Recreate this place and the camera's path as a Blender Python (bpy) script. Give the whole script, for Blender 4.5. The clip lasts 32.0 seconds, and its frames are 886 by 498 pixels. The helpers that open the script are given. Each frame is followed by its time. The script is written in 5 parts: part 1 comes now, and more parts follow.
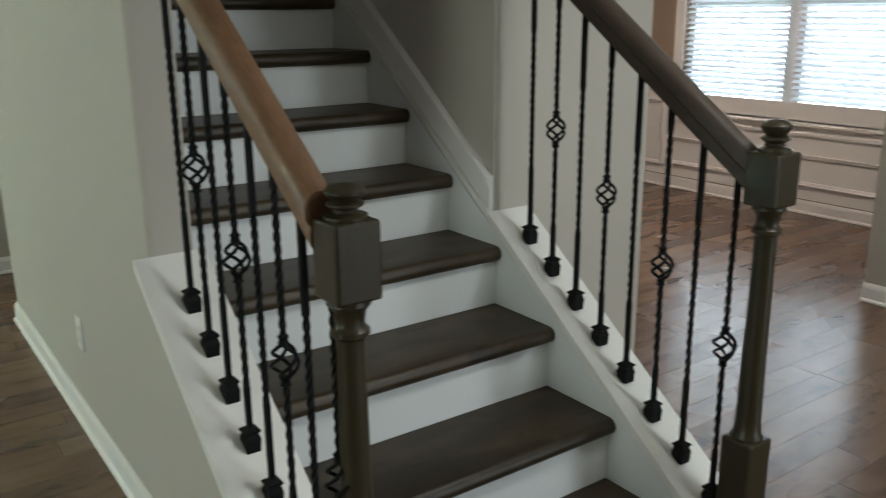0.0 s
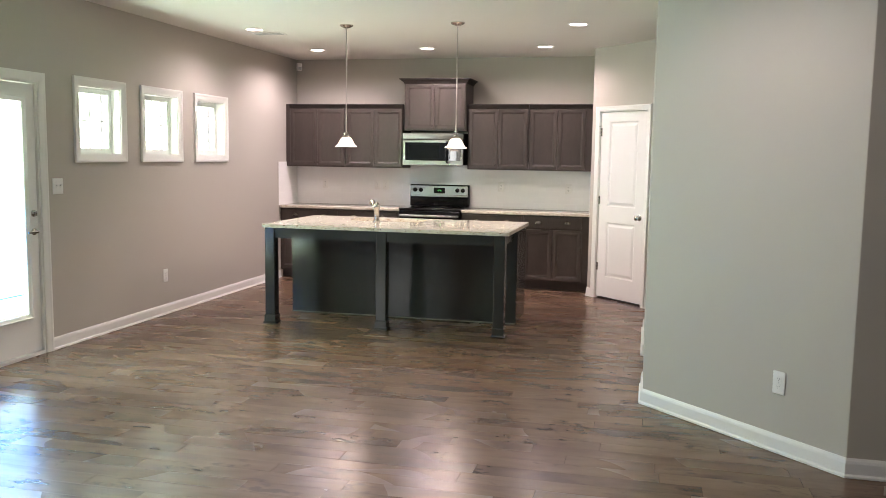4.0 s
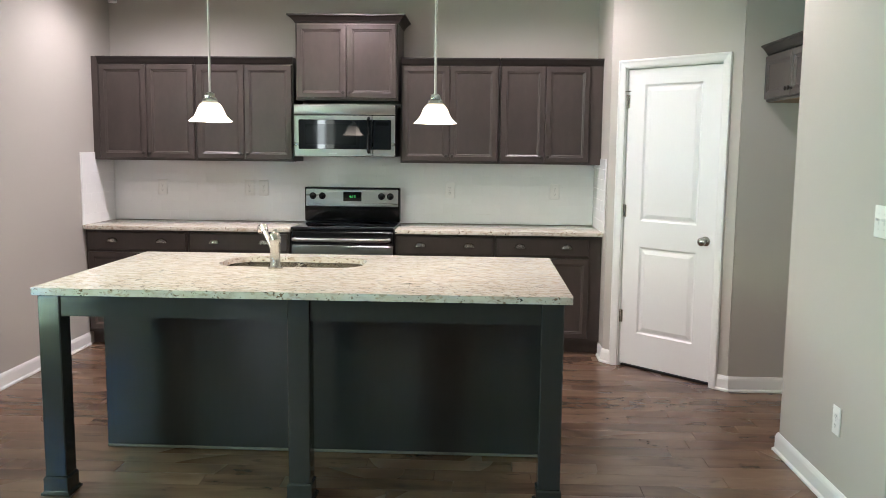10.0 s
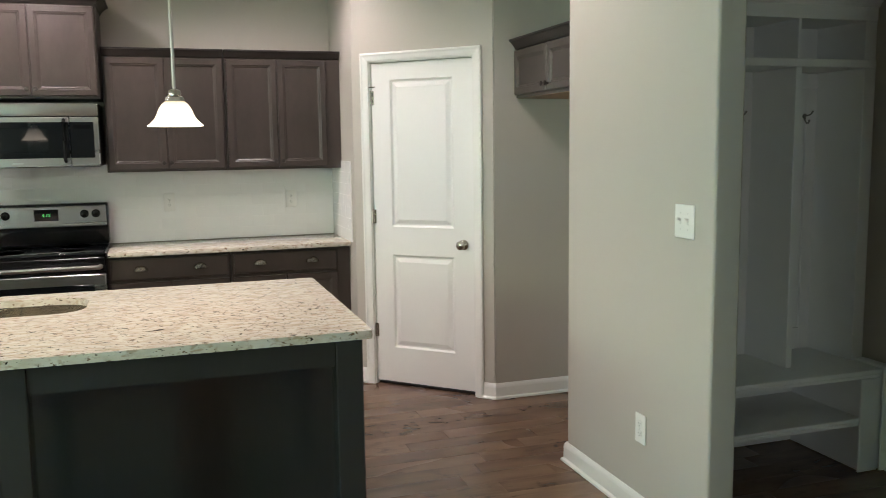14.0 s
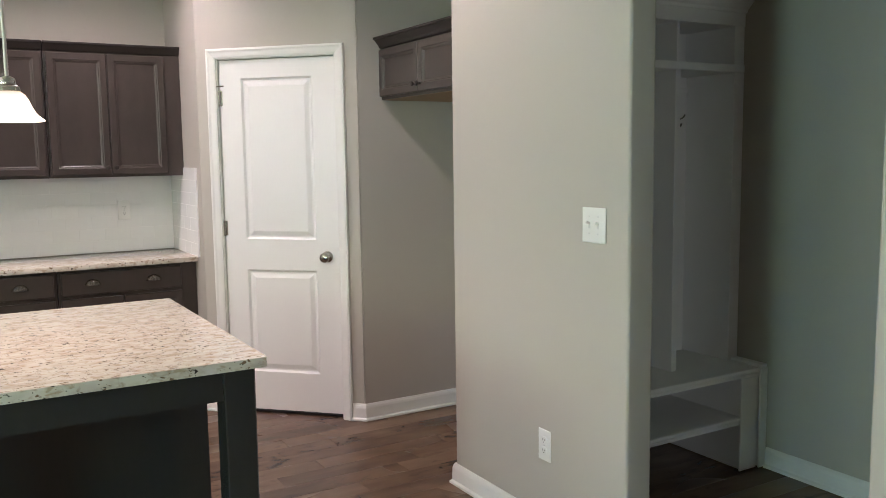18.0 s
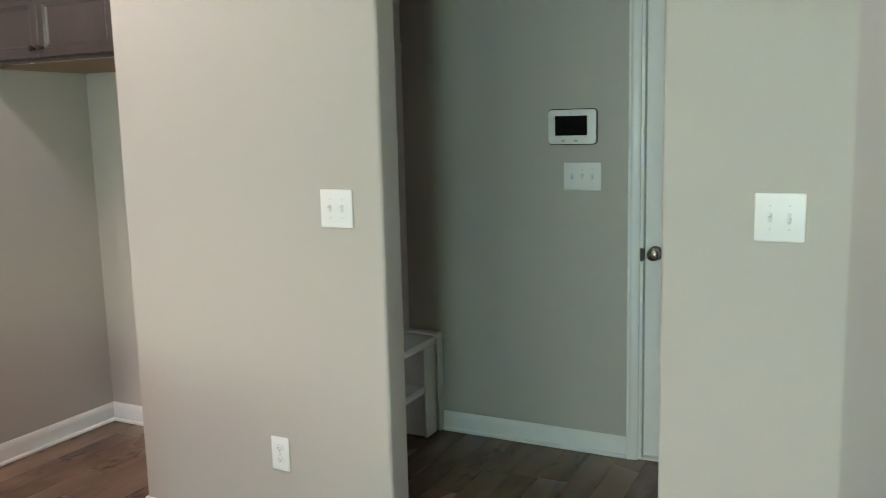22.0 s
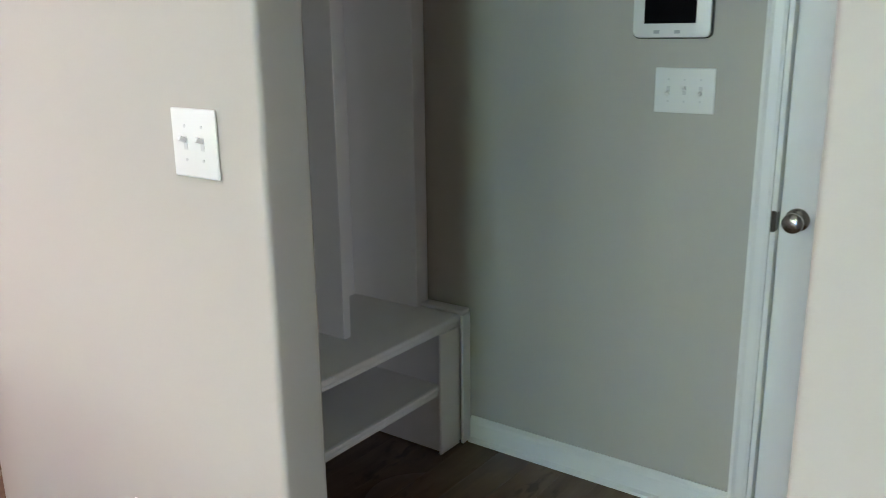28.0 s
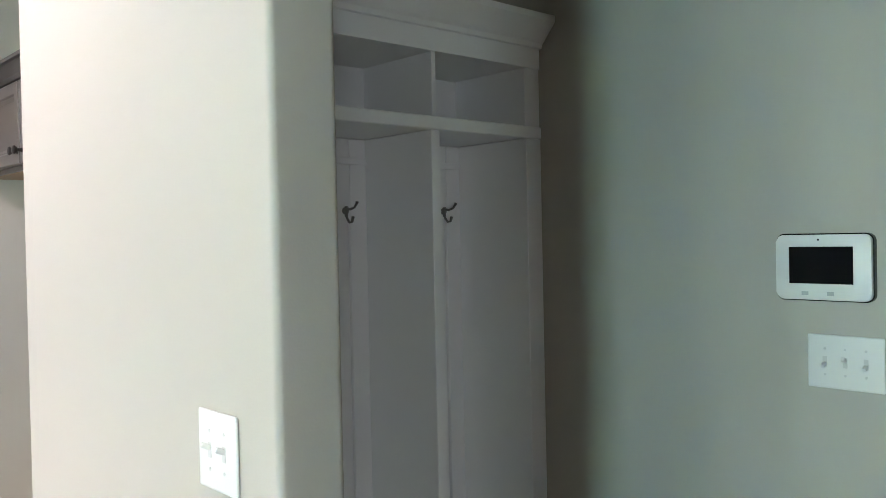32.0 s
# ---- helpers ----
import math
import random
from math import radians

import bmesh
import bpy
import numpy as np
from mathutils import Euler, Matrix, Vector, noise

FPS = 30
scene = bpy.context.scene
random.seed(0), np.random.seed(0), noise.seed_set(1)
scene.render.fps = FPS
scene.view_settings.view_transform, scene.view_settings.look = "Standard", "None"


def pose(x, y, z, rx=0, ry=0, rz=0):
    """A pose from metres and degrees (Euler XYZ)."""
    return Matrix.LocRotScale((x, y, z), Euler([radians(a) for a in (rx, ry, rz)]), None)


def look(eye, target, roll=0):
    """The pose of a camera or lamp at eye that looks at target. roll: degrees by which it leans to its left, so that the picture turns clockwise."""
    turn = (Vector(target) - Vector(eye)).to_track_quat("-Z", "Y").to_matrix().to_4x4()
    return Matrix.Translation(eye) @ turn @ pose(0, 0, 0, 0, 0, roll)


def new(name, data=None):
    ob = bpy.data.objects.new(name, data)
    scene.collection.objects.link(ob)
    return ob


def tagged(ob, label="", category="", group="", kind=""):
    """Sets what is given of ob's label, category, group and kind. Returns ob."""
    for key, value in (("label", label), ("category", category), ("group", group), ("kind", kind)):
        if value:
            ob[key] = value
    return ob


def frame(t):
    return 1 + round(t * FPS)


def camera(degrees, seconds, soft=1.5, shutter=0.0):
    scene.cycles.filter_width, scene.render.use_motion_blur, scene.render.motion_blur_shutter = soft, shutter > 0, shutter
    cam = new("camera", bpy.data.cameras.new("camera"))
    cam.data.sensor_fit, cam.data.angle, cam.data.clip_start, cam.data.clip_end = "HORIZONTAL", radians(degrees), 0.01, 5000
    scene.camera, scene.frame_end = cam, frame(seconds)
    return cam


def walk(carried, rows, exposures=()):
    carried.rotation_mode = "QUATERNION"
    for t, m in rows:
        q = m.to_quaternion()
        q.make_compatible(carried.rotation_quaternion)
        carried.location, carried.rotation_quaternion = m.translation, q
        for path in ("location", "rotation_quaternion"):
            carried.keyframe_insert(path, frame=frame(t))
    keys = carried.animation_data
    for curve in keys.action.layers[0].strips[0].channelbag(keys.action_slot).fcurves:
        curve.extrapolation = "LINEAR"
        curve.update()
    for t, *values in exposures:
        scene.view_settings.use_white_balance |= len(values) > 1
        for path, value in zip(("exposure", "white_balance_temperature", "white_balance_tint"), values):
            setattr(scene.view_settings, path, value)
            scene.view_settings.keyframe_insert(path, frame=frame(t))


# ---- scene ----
cam = camera(55.3, 32.0, soft=0.5, shutter=0.25)
PATH = [
    (0, (0.091, 0.233, 1.46), (1.203, 1.805, 0.92), -0.5),
    (0.5, (0.023, 0.318, 1.469), (0.859, 2.06, 0.952), -0.8),
    (1, (-0.031, 0.432, 1.485), (0.52, 2.287, 0.978), -0.4),
    (1.5, (-0.134, 0.538, 1.544), (0.208, 2.468, 1.145), -0.3),
    (2, (-0.214, 0.647, 1.54), (-0.087, 2.619, 1.236), -0.3),
    (2.5, (-0.273, 0.682, 1.552), (-0.365, 2.662, 1.288), -0.4),
    (3, (-0.297, 0.792, 1.56), (-0.585, 2.757, 1.324), -0.1),
    (3.5, (-0.295, 0.966, 1.569), (-0.747, 2.902, 1.347), 0.5),
    (5.5, (-0.736, 1.985, 1.528), (-1.206, 3.917, 1.314), 1.2),
    (6, (-0.926, 2.31, 1.557), (-1.355, 4.251, 1.336), 0.6),
    (6.5, (-1.05, 2.66, 1.528), (-1.468, 4.604, 1.308), -0.1),
    (7, (-1.155, 2.994, 1.518), (-1.552, 4.942, 1.297), 0.1),
    (7.5, (-1.281, 3.327, 1.526), (-1.646, 5.28, 1.304), -0.5),
    (8, (-1.367, 3.692, 1.528), (-1.684, 5.653, 1.295), -0.3),
    (8.5, (-1.489, 4.015, 1.513), (-1.76, 5.982, 1.277), 0.3),
    (9, (-1.652, 4.319, 1.543), (-1.842, 6.295, 1.301), 0.2),
    (9.5, (-1.73, 4.58, 1.536), (-1.867, 6.561, 1.3), 0.5),
    (10, (-1.841, 4.838, 1.526), (-1.929, 6.821, 1.287), 0.6),
    (10.5, (-2.005, 5.042, 1.546), (-2.085, 7.025, 1.303), 0.3),
    (11, (-2.092, 5.248, 1.551), (-2.157, 7.232, 1.304), 0.4),
    (11.5, (-2.164, 5.358, 1.531), (-2.233, 7.341, 1.283), 0.3),
    (12, (-2.234, 5.439, 1.549), (-2.258, 7.422, 1.295), -0.7),
    (12.5, (-2.229, 5.457, 1.555), (-2.2, 7.44, 1.296), -1.1),
    (13, (-2.199, 5.454, 1.551), (-1.957, 7.422, 1.29), -1.1),
    (13.5, (-2.185, 5.478, 1.548), (-1.734, 7.409, 1.291), -0.9),
    (14, (-2.113, 5.47, 1.552), (-1.496, 7.357, 1.307), -0.8),
    (14.5, (-2.104, 5.471, 1.548), (-1.401, 7.328, 1.307), -0.7),
    (15, (-2.07, 5.453, 1.549), (-1.334, 7.299, 1.328), -0.8),
    (15.5, (-2.041, 5.457, 1.541), (-1.263, 7.287, 1.322), -1.3),
    (17.5, (-2.209, 5.669, 1.518), (-1.214, 7.389, 1.293), -0.4),
    (18, (-2.263, 5.867, 1.516), (-1.251, 7.577, 1.292), -0.8),
    (18.5, (-2.38, 6.063, 1.508), (-1.34, 7.755, 1.278), -0.6),
    (19, (-2.53, 6.25, 1.515), (-1.446, 7.914, 1.278), -0.7),
    (19.5, (-2.574, 6.392, 1.505), (-1.374, 7.972, 1.255), -0.7),
    (20, (-2.581, 6.531, 1.522), (-1.334, 8.074, 1.268), -1.4),
    (20.5, (-2.625, 6.617, 1.526), (-1.328, 8.118, 1.266), -2.3),
    (21, (-2.636, 6.636, 1.509), (-1.154, 7.951, 1.24), -1.9),
    (21.5, (-2.609, 6.608, 1.528), (-0.95, 7.687, 1.241), -1.6),
    (22, (-2.583, 6.588, 1.523), (-0.82, 7.487, 1.23), -1.4),
    (22.5, (-2.564, 6.583, 1.529), (-0.76, 7.395, 1.235), -1.5),
    (23, (-2.574, 6.577, 1.567), (-0.741, 7.335, 1.306), -1.2),
    (23.5, (-2.577, 6.571, 1.601), (-0.715, 7.293, 1.482), -0.8),
    (24, (-2.588, 6.562, 1.615), (-0.713, 7.254, 1.552), -0.8),
    (24.5, (-2.588, 6.566, 1.563), (-0.709, 7.232, 1.407), -0.9),
    (25, (-2.513, 6.594, 1.519), (-0.642, 7.229, 1.21), -1.3),
    (25.5, (-2.305, 6.611, 1.5), (-0.453, 7.25, 1.102), -1.8),
    (27.5, (-1.469, 6.792, 1.481), (0.179, 7.806, 0.976), -1.4),
    (28, (-1.273, 6.89, 1.456), (0.294, 8.024, 0.948), -0.7),
    (28.5, (-1.127, 6.934, 1.447), (0.31, 8.223, 0.923), -1.2),
    (29, (-0.975, 6.909, 1.444), (0.305, 8.343, 0.89), -1.9),
    (29.5, (-0.935, 6.891, 1.449), (0.291, 8.369, 0.889), -2.1),
    (30, (-0.933, 6.918, 1.499), (0.320, 8.382, 0.963), -2.3),
    (30.5, (-0.940, 6.912, 1.550), (0.364, 8.392, 1.220), -2.2),
    (31, (-0.945, 6.915, 1.560), (0.387, 8.396, 1.402), -2.1),
    (31.5, (-0.935, 6.922, 1.573), (0.411, 8.399, 1.500), -1.3),
    (32, (-0.926, 6.931, 1.586), (0.423, 8.407, 1.556), -1.2),
]
EXPOSURES = [(0, -0.14, 6450, 11.0), (0.5, 0.02, 6700, 11.0), (1, 0.23, 7150, 18.5), (2, 0.22, 6650, 22.5), (3, 0.1, 6420, 27.0), (6, 0.02, 6350, 27.0), (9, -0.03, 5950, 19.0), (11, -0.13, 5840, 18.0), (13, -0.25, 6050, 17.0), (15, -0.4, 6250, 17.0), (19, -0.34, 6150, 27.0), (21, -0.58, 6250, 22.0), (22, -0.13, 6200, 26.0), (23, -0.06, 6150, 32.0), (25, -0.06, 6100, 34.0), (28, 0.25, 6000, 34.0), (30, 0.51, 5950, 32.0), (32, 0.61, 5850, 27.0)]
walk(cam, [(t, look(eye, target, roll)) for t, eye, target, roll in PATH], EXPOSURES)
# strengths of the daylight openings and of the lamps, in watts
DOORW, SMALLW, LIVW, FRONTW, DINEW = 82.0, 22.0, 84.0, 86.0, 55.0
PENDW, CANW, FOYERW, SHADEK = 20.0, 92.0, 168.0, 6.0


# ---- world and large lights ----
H = 2.77
world = bpy.data.worlds.new("sky")
scene.world = world
world.use_nodes = True
wn = world.node_tree
sky = wn.nodes.new("ShaderNodeTexSky")
sky.sky_type, sky.sun_disc = "NISHITA", False
sky.sun_elevation, sky.sun_rotation = radians(52), radians(167)
wn.nodes["Background"].inputs["Strength"].default_value = 0.12
wn.links.new(sky.outputs["Color"], wn.nodes["Background"].inputs["Color"])
sun_data = bpy.data.lights.new("sun", "SUN")
sun_data.energy, sun_data.angle, sun_data.color = 5.0, radians(0.5), (1.0, 0.95, 0.88)
new("sun", sun_data).matrix_world = look((2, -9, 12), (0, 0, 0))


def window_light(name, eye, target, w, h, watts, colour):
    """Daylight that enters by one window opening."""
    data = bpy.data.lights.new(name, "AREA")
    data.shape, data.size, data.size_y, data.energy, data.color = "RECTANGLE", w, h, watts, colour
    ob = new(name, data)
    ob.matrix_world = look(eye, target)
    return ob


LIVING = (0.90, 1.0, 0.90)
# trees show through the top of the patio door, densest to one side; hazy blue distance below them, lawn at the foot
for y, wide, z, tall, share, tint in ((6.00, 0.36, 1.62, 0.66, 0.42, (0.58, 1.0, 0.46)), (6.55, 0.74, 1.65, 0.60, 0.52, (0.80, 1.0, 0.74)), (6.37, 1.1, 0.90, 0.90, 0.41, (0.11, 0.42, 1.0)), (6.37, 1.1, 0.37, 0.14, 0.20, (0.74, 1.0, 0.56))):
    window_light("daylight_patio_door", (-4.985, y, z), (0, y, z), wide, tall, DOORW * share, tint)
for wy, share in ((7.47, 1.0), (8.395, 1.0), (9.32, 0.45)):
    window_light("daylight_small_window", (-5.0, wy, 1.81), (0, wy, 1.81), 0.52, 0.52, SMALLW * share, (0.76, 1.0, 0.74))
window_light("daylight_living_window", (-4.985, 1.2, 1.4), (0, 1.2, 1.4), 1.66, 1.5, LIVW, LIVING)
window_light("daylight_front_door", (3.6, -3.3, 1.35), (3.6, 0, 1.35), 0.9, 1.9, FRONTW, (0.86, 0.98, 1.0))
window_light("daylight_dining_window", (5.97, 3.915, 1.475), (0, 3.915, 1.475), 1.86, 1.6, DINEW, (0.78, 0.93, 1.0))

# ---- materials ----


def mat(name, colour, rough=0.5, metal=0.0, spread=0.04, scale=6.0, fine=0.0, fine_scale=120.0, bump=0.0, coat=0.0, stretch=(1, 1, 1), random=0.0, spec=0.5, island=False):
    """A principled surface with broad and fine colour variation, roughness variation and fine relief."""
    m = bpy.data.materials.new(name)
    m.use_nodes = True
    nt = m.node_tree
    p = nt.nodes["Principled BSDF"]
    p.inputs["Roughness"].default_value, p.inputs["Metallic"].default_value = rough, metal
    p.inputs["Specular IOR Level"].default_value = spec
    if coat:
        p.inputs["Coat Weight"].default_value, p.inputs["Coat Roughness"].default_value = coat, 0.12
    co = nt.nodes.new("ShaderNodeTexCoord")
    mp = nt.nodes.new("ShaderNodeMapping")
    mp.inputs["Scale"].default_value = stretch
    nt.links.new(co.outputs["Object"], mp.inputs["Vector"])
    n1 = nt.nodes.new("ShaderNodeTexNoise")
    n1.inputs["Scale"].default_value, n1.inputs["Detail"].default_value = scale, 4.0
    n2 = nt.nodes.new("ShaderNodeTexNoise")
    n2.inputs["Scale"].default_value, n2.inputs["Detail"].default_value = fine_scale, 3.0
    for n in (n1, n2):
        nt.links.new(mp.outputs["Vector"], n.inputs["Vector"])

    def maths(op, a, b):
        k = nt.nodes.new("ShaderNodeMath")
        k.operation = op
        for i, v in enumerate((a, b)):
            if isinstance(v, (int, float)):
                k.inputs[i].default_value = v
            else:
                nt.links.new(v, k.inputs[i])
        return k.outputs[0]

    v = maths("ADD", maths("MULTIPLY", maths("SUBTRACT", n1.outputs["Fac"], 0.5), 2 * spread), 1.0)
    v = maths("ADD", v, maths("MULTIPLY", maths("SUBTRACT", n2.outputs["Fac"], 0.5), 2 * fine))
    if random:
        r = nt.nodes.new("ShaderNodeNewGeometry").outputs["Random Per Island"] if island else nt.nodes.new("ShaderNodeObjectInfo").outputs["Random"]
        v = maths("ADD", v, maths("MULTIPLY", maths("SUBTRACT", r, 0.5), 2 * random))
    mix = nt.nodes.new("ShaderNodeVectorMath")
    mix.operation = "SCALE"
    mix.inputs[0].default_value = colour
    nt.links.new(v, mix.inputs["Scale"])
    nt.links.new(mix.outputs[0], p.inputs["Base Color"])
    nt.links.new(maths("ADD", maths("MULTIPLY", maths("SUBTRACT", n1.outputs["Fac"], 0.5), min(0.12, rough * 0.4)), rough), p.inputs["Roughness"])
    if bump:
        b = nt.nodes.new("ShaderNodeBump")
        b.inputs["Strength"].default_value, b.inputs["Distance"].default_value = bump, 0.002
        nt.links.new(n2.outputs["Fac"], b.inputs["Height"])
        nt.links.new(b.outputs[0], p.inputs["Normal"])
    return m


def glow(name, colour, strength):
    m = bpy.data.materials.new(name)
    m.use_nodes = True
    p = m.node_tree.nodes["Principled BSDF"]
    p.inputs["Base Color"].default_value = (*colour, 1)
    p.inputs["Emission Color"].default_value = (*colour, 1)
    p.inputs["Emission Strength"].default_value = strength
    return m


def ramp(nt, socket, stops):
    r = nt.nodes.new("ShaderNodeValToRGB")
    while len(r.color_ramp.elements) < len(stops):
        r.color_ramp.elements.new(0.5)
    for e, (at, c) in zip(r.color_ramp.elements, stops):
        e.position, e.color = at, (*c, 1)
    nt.links.new(socket, r.inputs[0])
    return r.outputs["Color"]


def wood(name, island, tones, gloss, grain_amount=0.22, clouds=1.0, coarse=(3.2, 14.0, 9.0)):
    """Stained hardwood: board-to-board tone, soft clouds, long fine grain, a few dark knots, satin lacquer."""
    m = bpy.data.materials.new(name)
    m.use_nodes = True
    nt = m.node_tree
    p = nt.nodes["Principled BSDF"]
    p.inputs["Specular IOR Level"].default_value = 0.36
    geo = nt.nodes.new("ShaderNodeNewGeometry")
    rnd = geo.outputs["Random Per Island"] if island else nt.nodes.new("ShaderNodeObjectInfo").outputs["Random"]
    off = nt.nodes.new("ShaderNodeVectorMath")
    off.operation = "MULTIPLY_ADD"
    nt.links.new(rnd, off.inputs[0])
    off.inputs[1].default_value = (37.0, 53.0, 0.0)
    nt.links.new(geo.outputs["Position"], off.inputs[2])

    def noisy(stretch, detail, distortion=0.0):
        mp = nt.nodes.new("ShaderNodeMapping")
        mp.inputs["Scale"].default_value = stretch
        nt.links.new(off.outputs[0], mp.inputs["Vector"])
        n = nt.nodes.new("ShaderNodeTexNoise")
        n.inputs["Scale"].default_value, n.inputs["Detail"].default_value, n.inputs["Distortion"].default_value = 1.0, detail, distortion
        nt.links.new(mp.outputs[0], n.inputs["Vector"])
        return n.outputs["Fac"]

    def maths(op, x, y, z=0.0):
        k = nt.nodes.new("ShaderNodeMath")
        k.operation = op
        for i, v in enumerate((x, y, z)):
            if isinstance(v, (int, float)):
                k.inputs[i].default_value = v
            else:
                nt.links.new(v, k.inputs[i])
        return k.outputs[0]

    cloud = noisy(coarse, 2.0, 0.4)
    grain = noisy((5.0, 95.0, 60.0), 3.0)
    v = maths("MULTIPLY_ADD", cloud, clouds, maths("MULTIPLY", maths("SUBTRACT", grain, 0.5), grain_amount))
    v = maths("MULTIPLY_ADD", maths("SUBTRACT", rnd, 0.5), 0.24, v)
    col = ramp(nt, v, tones)
    knot = maths("MULTIPLY", noisy((11.0, 24.0, 18.0), 2.0, 0.6), noisy((2.2, 4.5, 3.0), 1.0))
    kr = nt.nodes.new("ShaderNodeMapRange")
    nt.links.new(knot, kr.inputs["Value"])
    for nm, val in (("From Min", 0.32), ("From Max", 0.43), ("To Min", 1.0), ("To Max", 0.52)):
        kr.inputs[nm].default_value = val
    sc = nt.nodes.new("ShaderNodeVectorMath")
    sc.operation = "SCALE"
    nt.links.new(col, sc.inputs[0])
    nt.links.new(kr.outputs[0], sc.inputs["Scale"])
    nt.links.new(sc.outputs[0], p.inputs["Base Color"])
    nt.links.new(maths("MULTIPLY_ADD", noisy((0.7, 0.7, 0.7), 1.0), 0.06, gloss - 0.03), p.inputs["Roughness"])
    return m


def granite(name):
    """Cream granite with stretched brown and black flecks, polished."""
    m = bpy.data.materials.new(name)
    m.use_nodes = True
    nt = m.node_tree
    p = nt.nodes["Principled BSDF"]
    co = nt.nodes.new("ShaderNodeTexCoord")

    def noisy(scale, detail, stretch, turn):
        mp = nt.nodes.new("ShaderNodeMapping")
        mp.inputs["Scale"].default_value, mp.inputs["Rotation"].default_value = stretch, (0, 0, turn)
        nt.links.new(co.outputs["Object"], mp.inputs["Vector"])
        n = nt.nodes.new("ShaderNodeTexNoise")
        n.inputs["Scale"].default_value, n.inputs["Detail"].default_value, n.inputs["Distortion"].default_value = scale, detail, 0.5
        nt.links.new(mp.outputs[0], n.inputs["Vector"])
        return n.outputs["Fac"]

    base = ramp(nt, noisy(14, 4, (1, 2.2, 2), 0.2), [(0.30, (0.50, 0.435, 0.355)), (0.44, (0.615, 0.555, 0.475)), (0.62, (0.68, 0.635, 0.565))])
    tan = ramp(nt, noisy(30, 3, (1, 1.7, 1.6), 0.12), [(0.54, (0, 0, 0)), (0.66, (1, 1, 1))])
    brown = ramp(nt, noisy(46, 2, (1, 2.0, 1.8), 0.05), [(0.635, (0, 0, 0)), (0.665, (1, 1, 1))])
    dark = ramp(nt, noisy(58, 2, (1, 2.2, 1.6), -0.08), [(0.675, (0, 0, 0)), (0.695, (1, 1, 1))])
    spot = ramp(nt, noisy(10, 3, (1, 1.8, 1.2), 0.3), [(0.745, (0, 0, 0)), (0.765, (1, 1, 1))])

    def mixed(fac, a, c):
        mx = nt.nodes.new("ShaderNodeMix")
        mx.data_type = "RGBA"
        nt.links.new(fac, mx.inputs[0])
        nt.links.new(a, mx.inputs[6])
        mx.inputs[7].default_value = (*c, 1)
        return mx.outputs[2]

    c = mixed(tan, base, (0.47, 0.375, 0.285))
    c = mixed(brown, c, (0.21, 0.140, 0.09))
    c = mixed(dark, c, (0.035, 0.028, 0.022))
    c = mixed(spot, c, (0.13, 0.09, 0.06))
    nt.links.new(c, p.inputs["Base Color"])
    p.inputs["Roughness"].default_value = 0.06
    return m


def glass_mat(name, tint=(1, 1, 1), rough=0.0):
    m = bpy.data.materials.new(name)
    m.use_nodes = True
    p = m.node_tree.nodes["Principled BSDF"]
    p.inputs["Base Color"].default_value = (*tint, 1)
    p.inputs["Transmission Weight"].default_value, p.inputs["Roughness"].default_value, p.inputs["IOR"].default_value = 1.0, rough, 1.45
    return m


PAINT = mat("greige_wall_paint", (0.469, 0.4375, 0.389), 0.6, spread=0.02, scale=1.3, fine=0.012, fine_scale=220, bump=0.10, spec=0.35)
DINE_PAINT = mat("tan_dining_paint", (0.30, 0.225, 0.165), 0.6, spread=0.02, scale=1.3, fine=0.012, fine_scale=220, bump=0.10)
CEIL = mat("white_ceiling_paint", (0.74, 0.72, 0.67), 0.75, spread=0.015, scale=1.0, fine=0.02, fine_scale=160, bump=0.2)
TRIM = mat("white_trim_enamel", (0.79, 0.78, 0.75), 0.32, spread=0.015, scale=3, fine=0.008, fine_scale=90, bump=0.03)
DOORW_MAT = mat("white_door_enamel", (0.80, 0.79, 0.77), 0.36, spread=0.012, scale=2.5, fine=0.012, fine_scale=110, bump=0.08, stretch=(1, 1, 0.25))
LOCKER = mat("white_locker_enamel", (0.85, 0.85, 0.835), 0.35, spread=0.015, scale=3, fine=0.01, fine_scale=90, bump=0.03)
RISER = mat("white_riser_paint", (0.75, 0.77, 0.775), 0.4, spread=0.02, scale=2, fine=0.01, fine_scale=90, bump=0.03)
CABINET = mat("espresso_stained_maple", (0.053, 0.0405, 0.0350), 0.34, spread=0.42, scale=3.0, fine=0.15, fine_scale=20, bump=0.03, stretch=(2.0, 2.0, 0.9), random=0.08)
ISLAND = mat("dark_stained_island_wood", (0.030, 0.0315, 0.0305), 0.16, spec=0.60, spread=0.06, scale=3.0, fine=0.05, fine_scale=26, bump=0.015, stretch=(3.0, 3.0, 0.35), random=0.04)
SHOEWOOD = mat("pale_shoe_strip", (0.15, 0.14, 0.12), 0.5, spread=0.2, scale=8, fine=0.1, fine_scale=60)
CROWN = mat("dark_espresso_crown", (0.020, 0.0145, 0.0125), 0.45, spread=0.2, scale=3, fine=0.15, fine_scale=22, stretch=(0.5, 3, 3))
CAB_IN = mat("raw_cabinet_underside", (0.30, 0.215, 0.125), 0.6, spread=0.1, scale=4, fine=0.08, fine_scale=40, stretch=(0.4, 3, 3))
TREAD = wood("dark_stained_stair_tread", False, [(0.30, (0.025, 0.0165, 0.008)), (0.5, (0.050, 0.034, 0.0175)), (0.70, (0.074, 0.053, 0.029))], 0.42, 0.24, 0.8, (5.0, 11.0, 9.0))
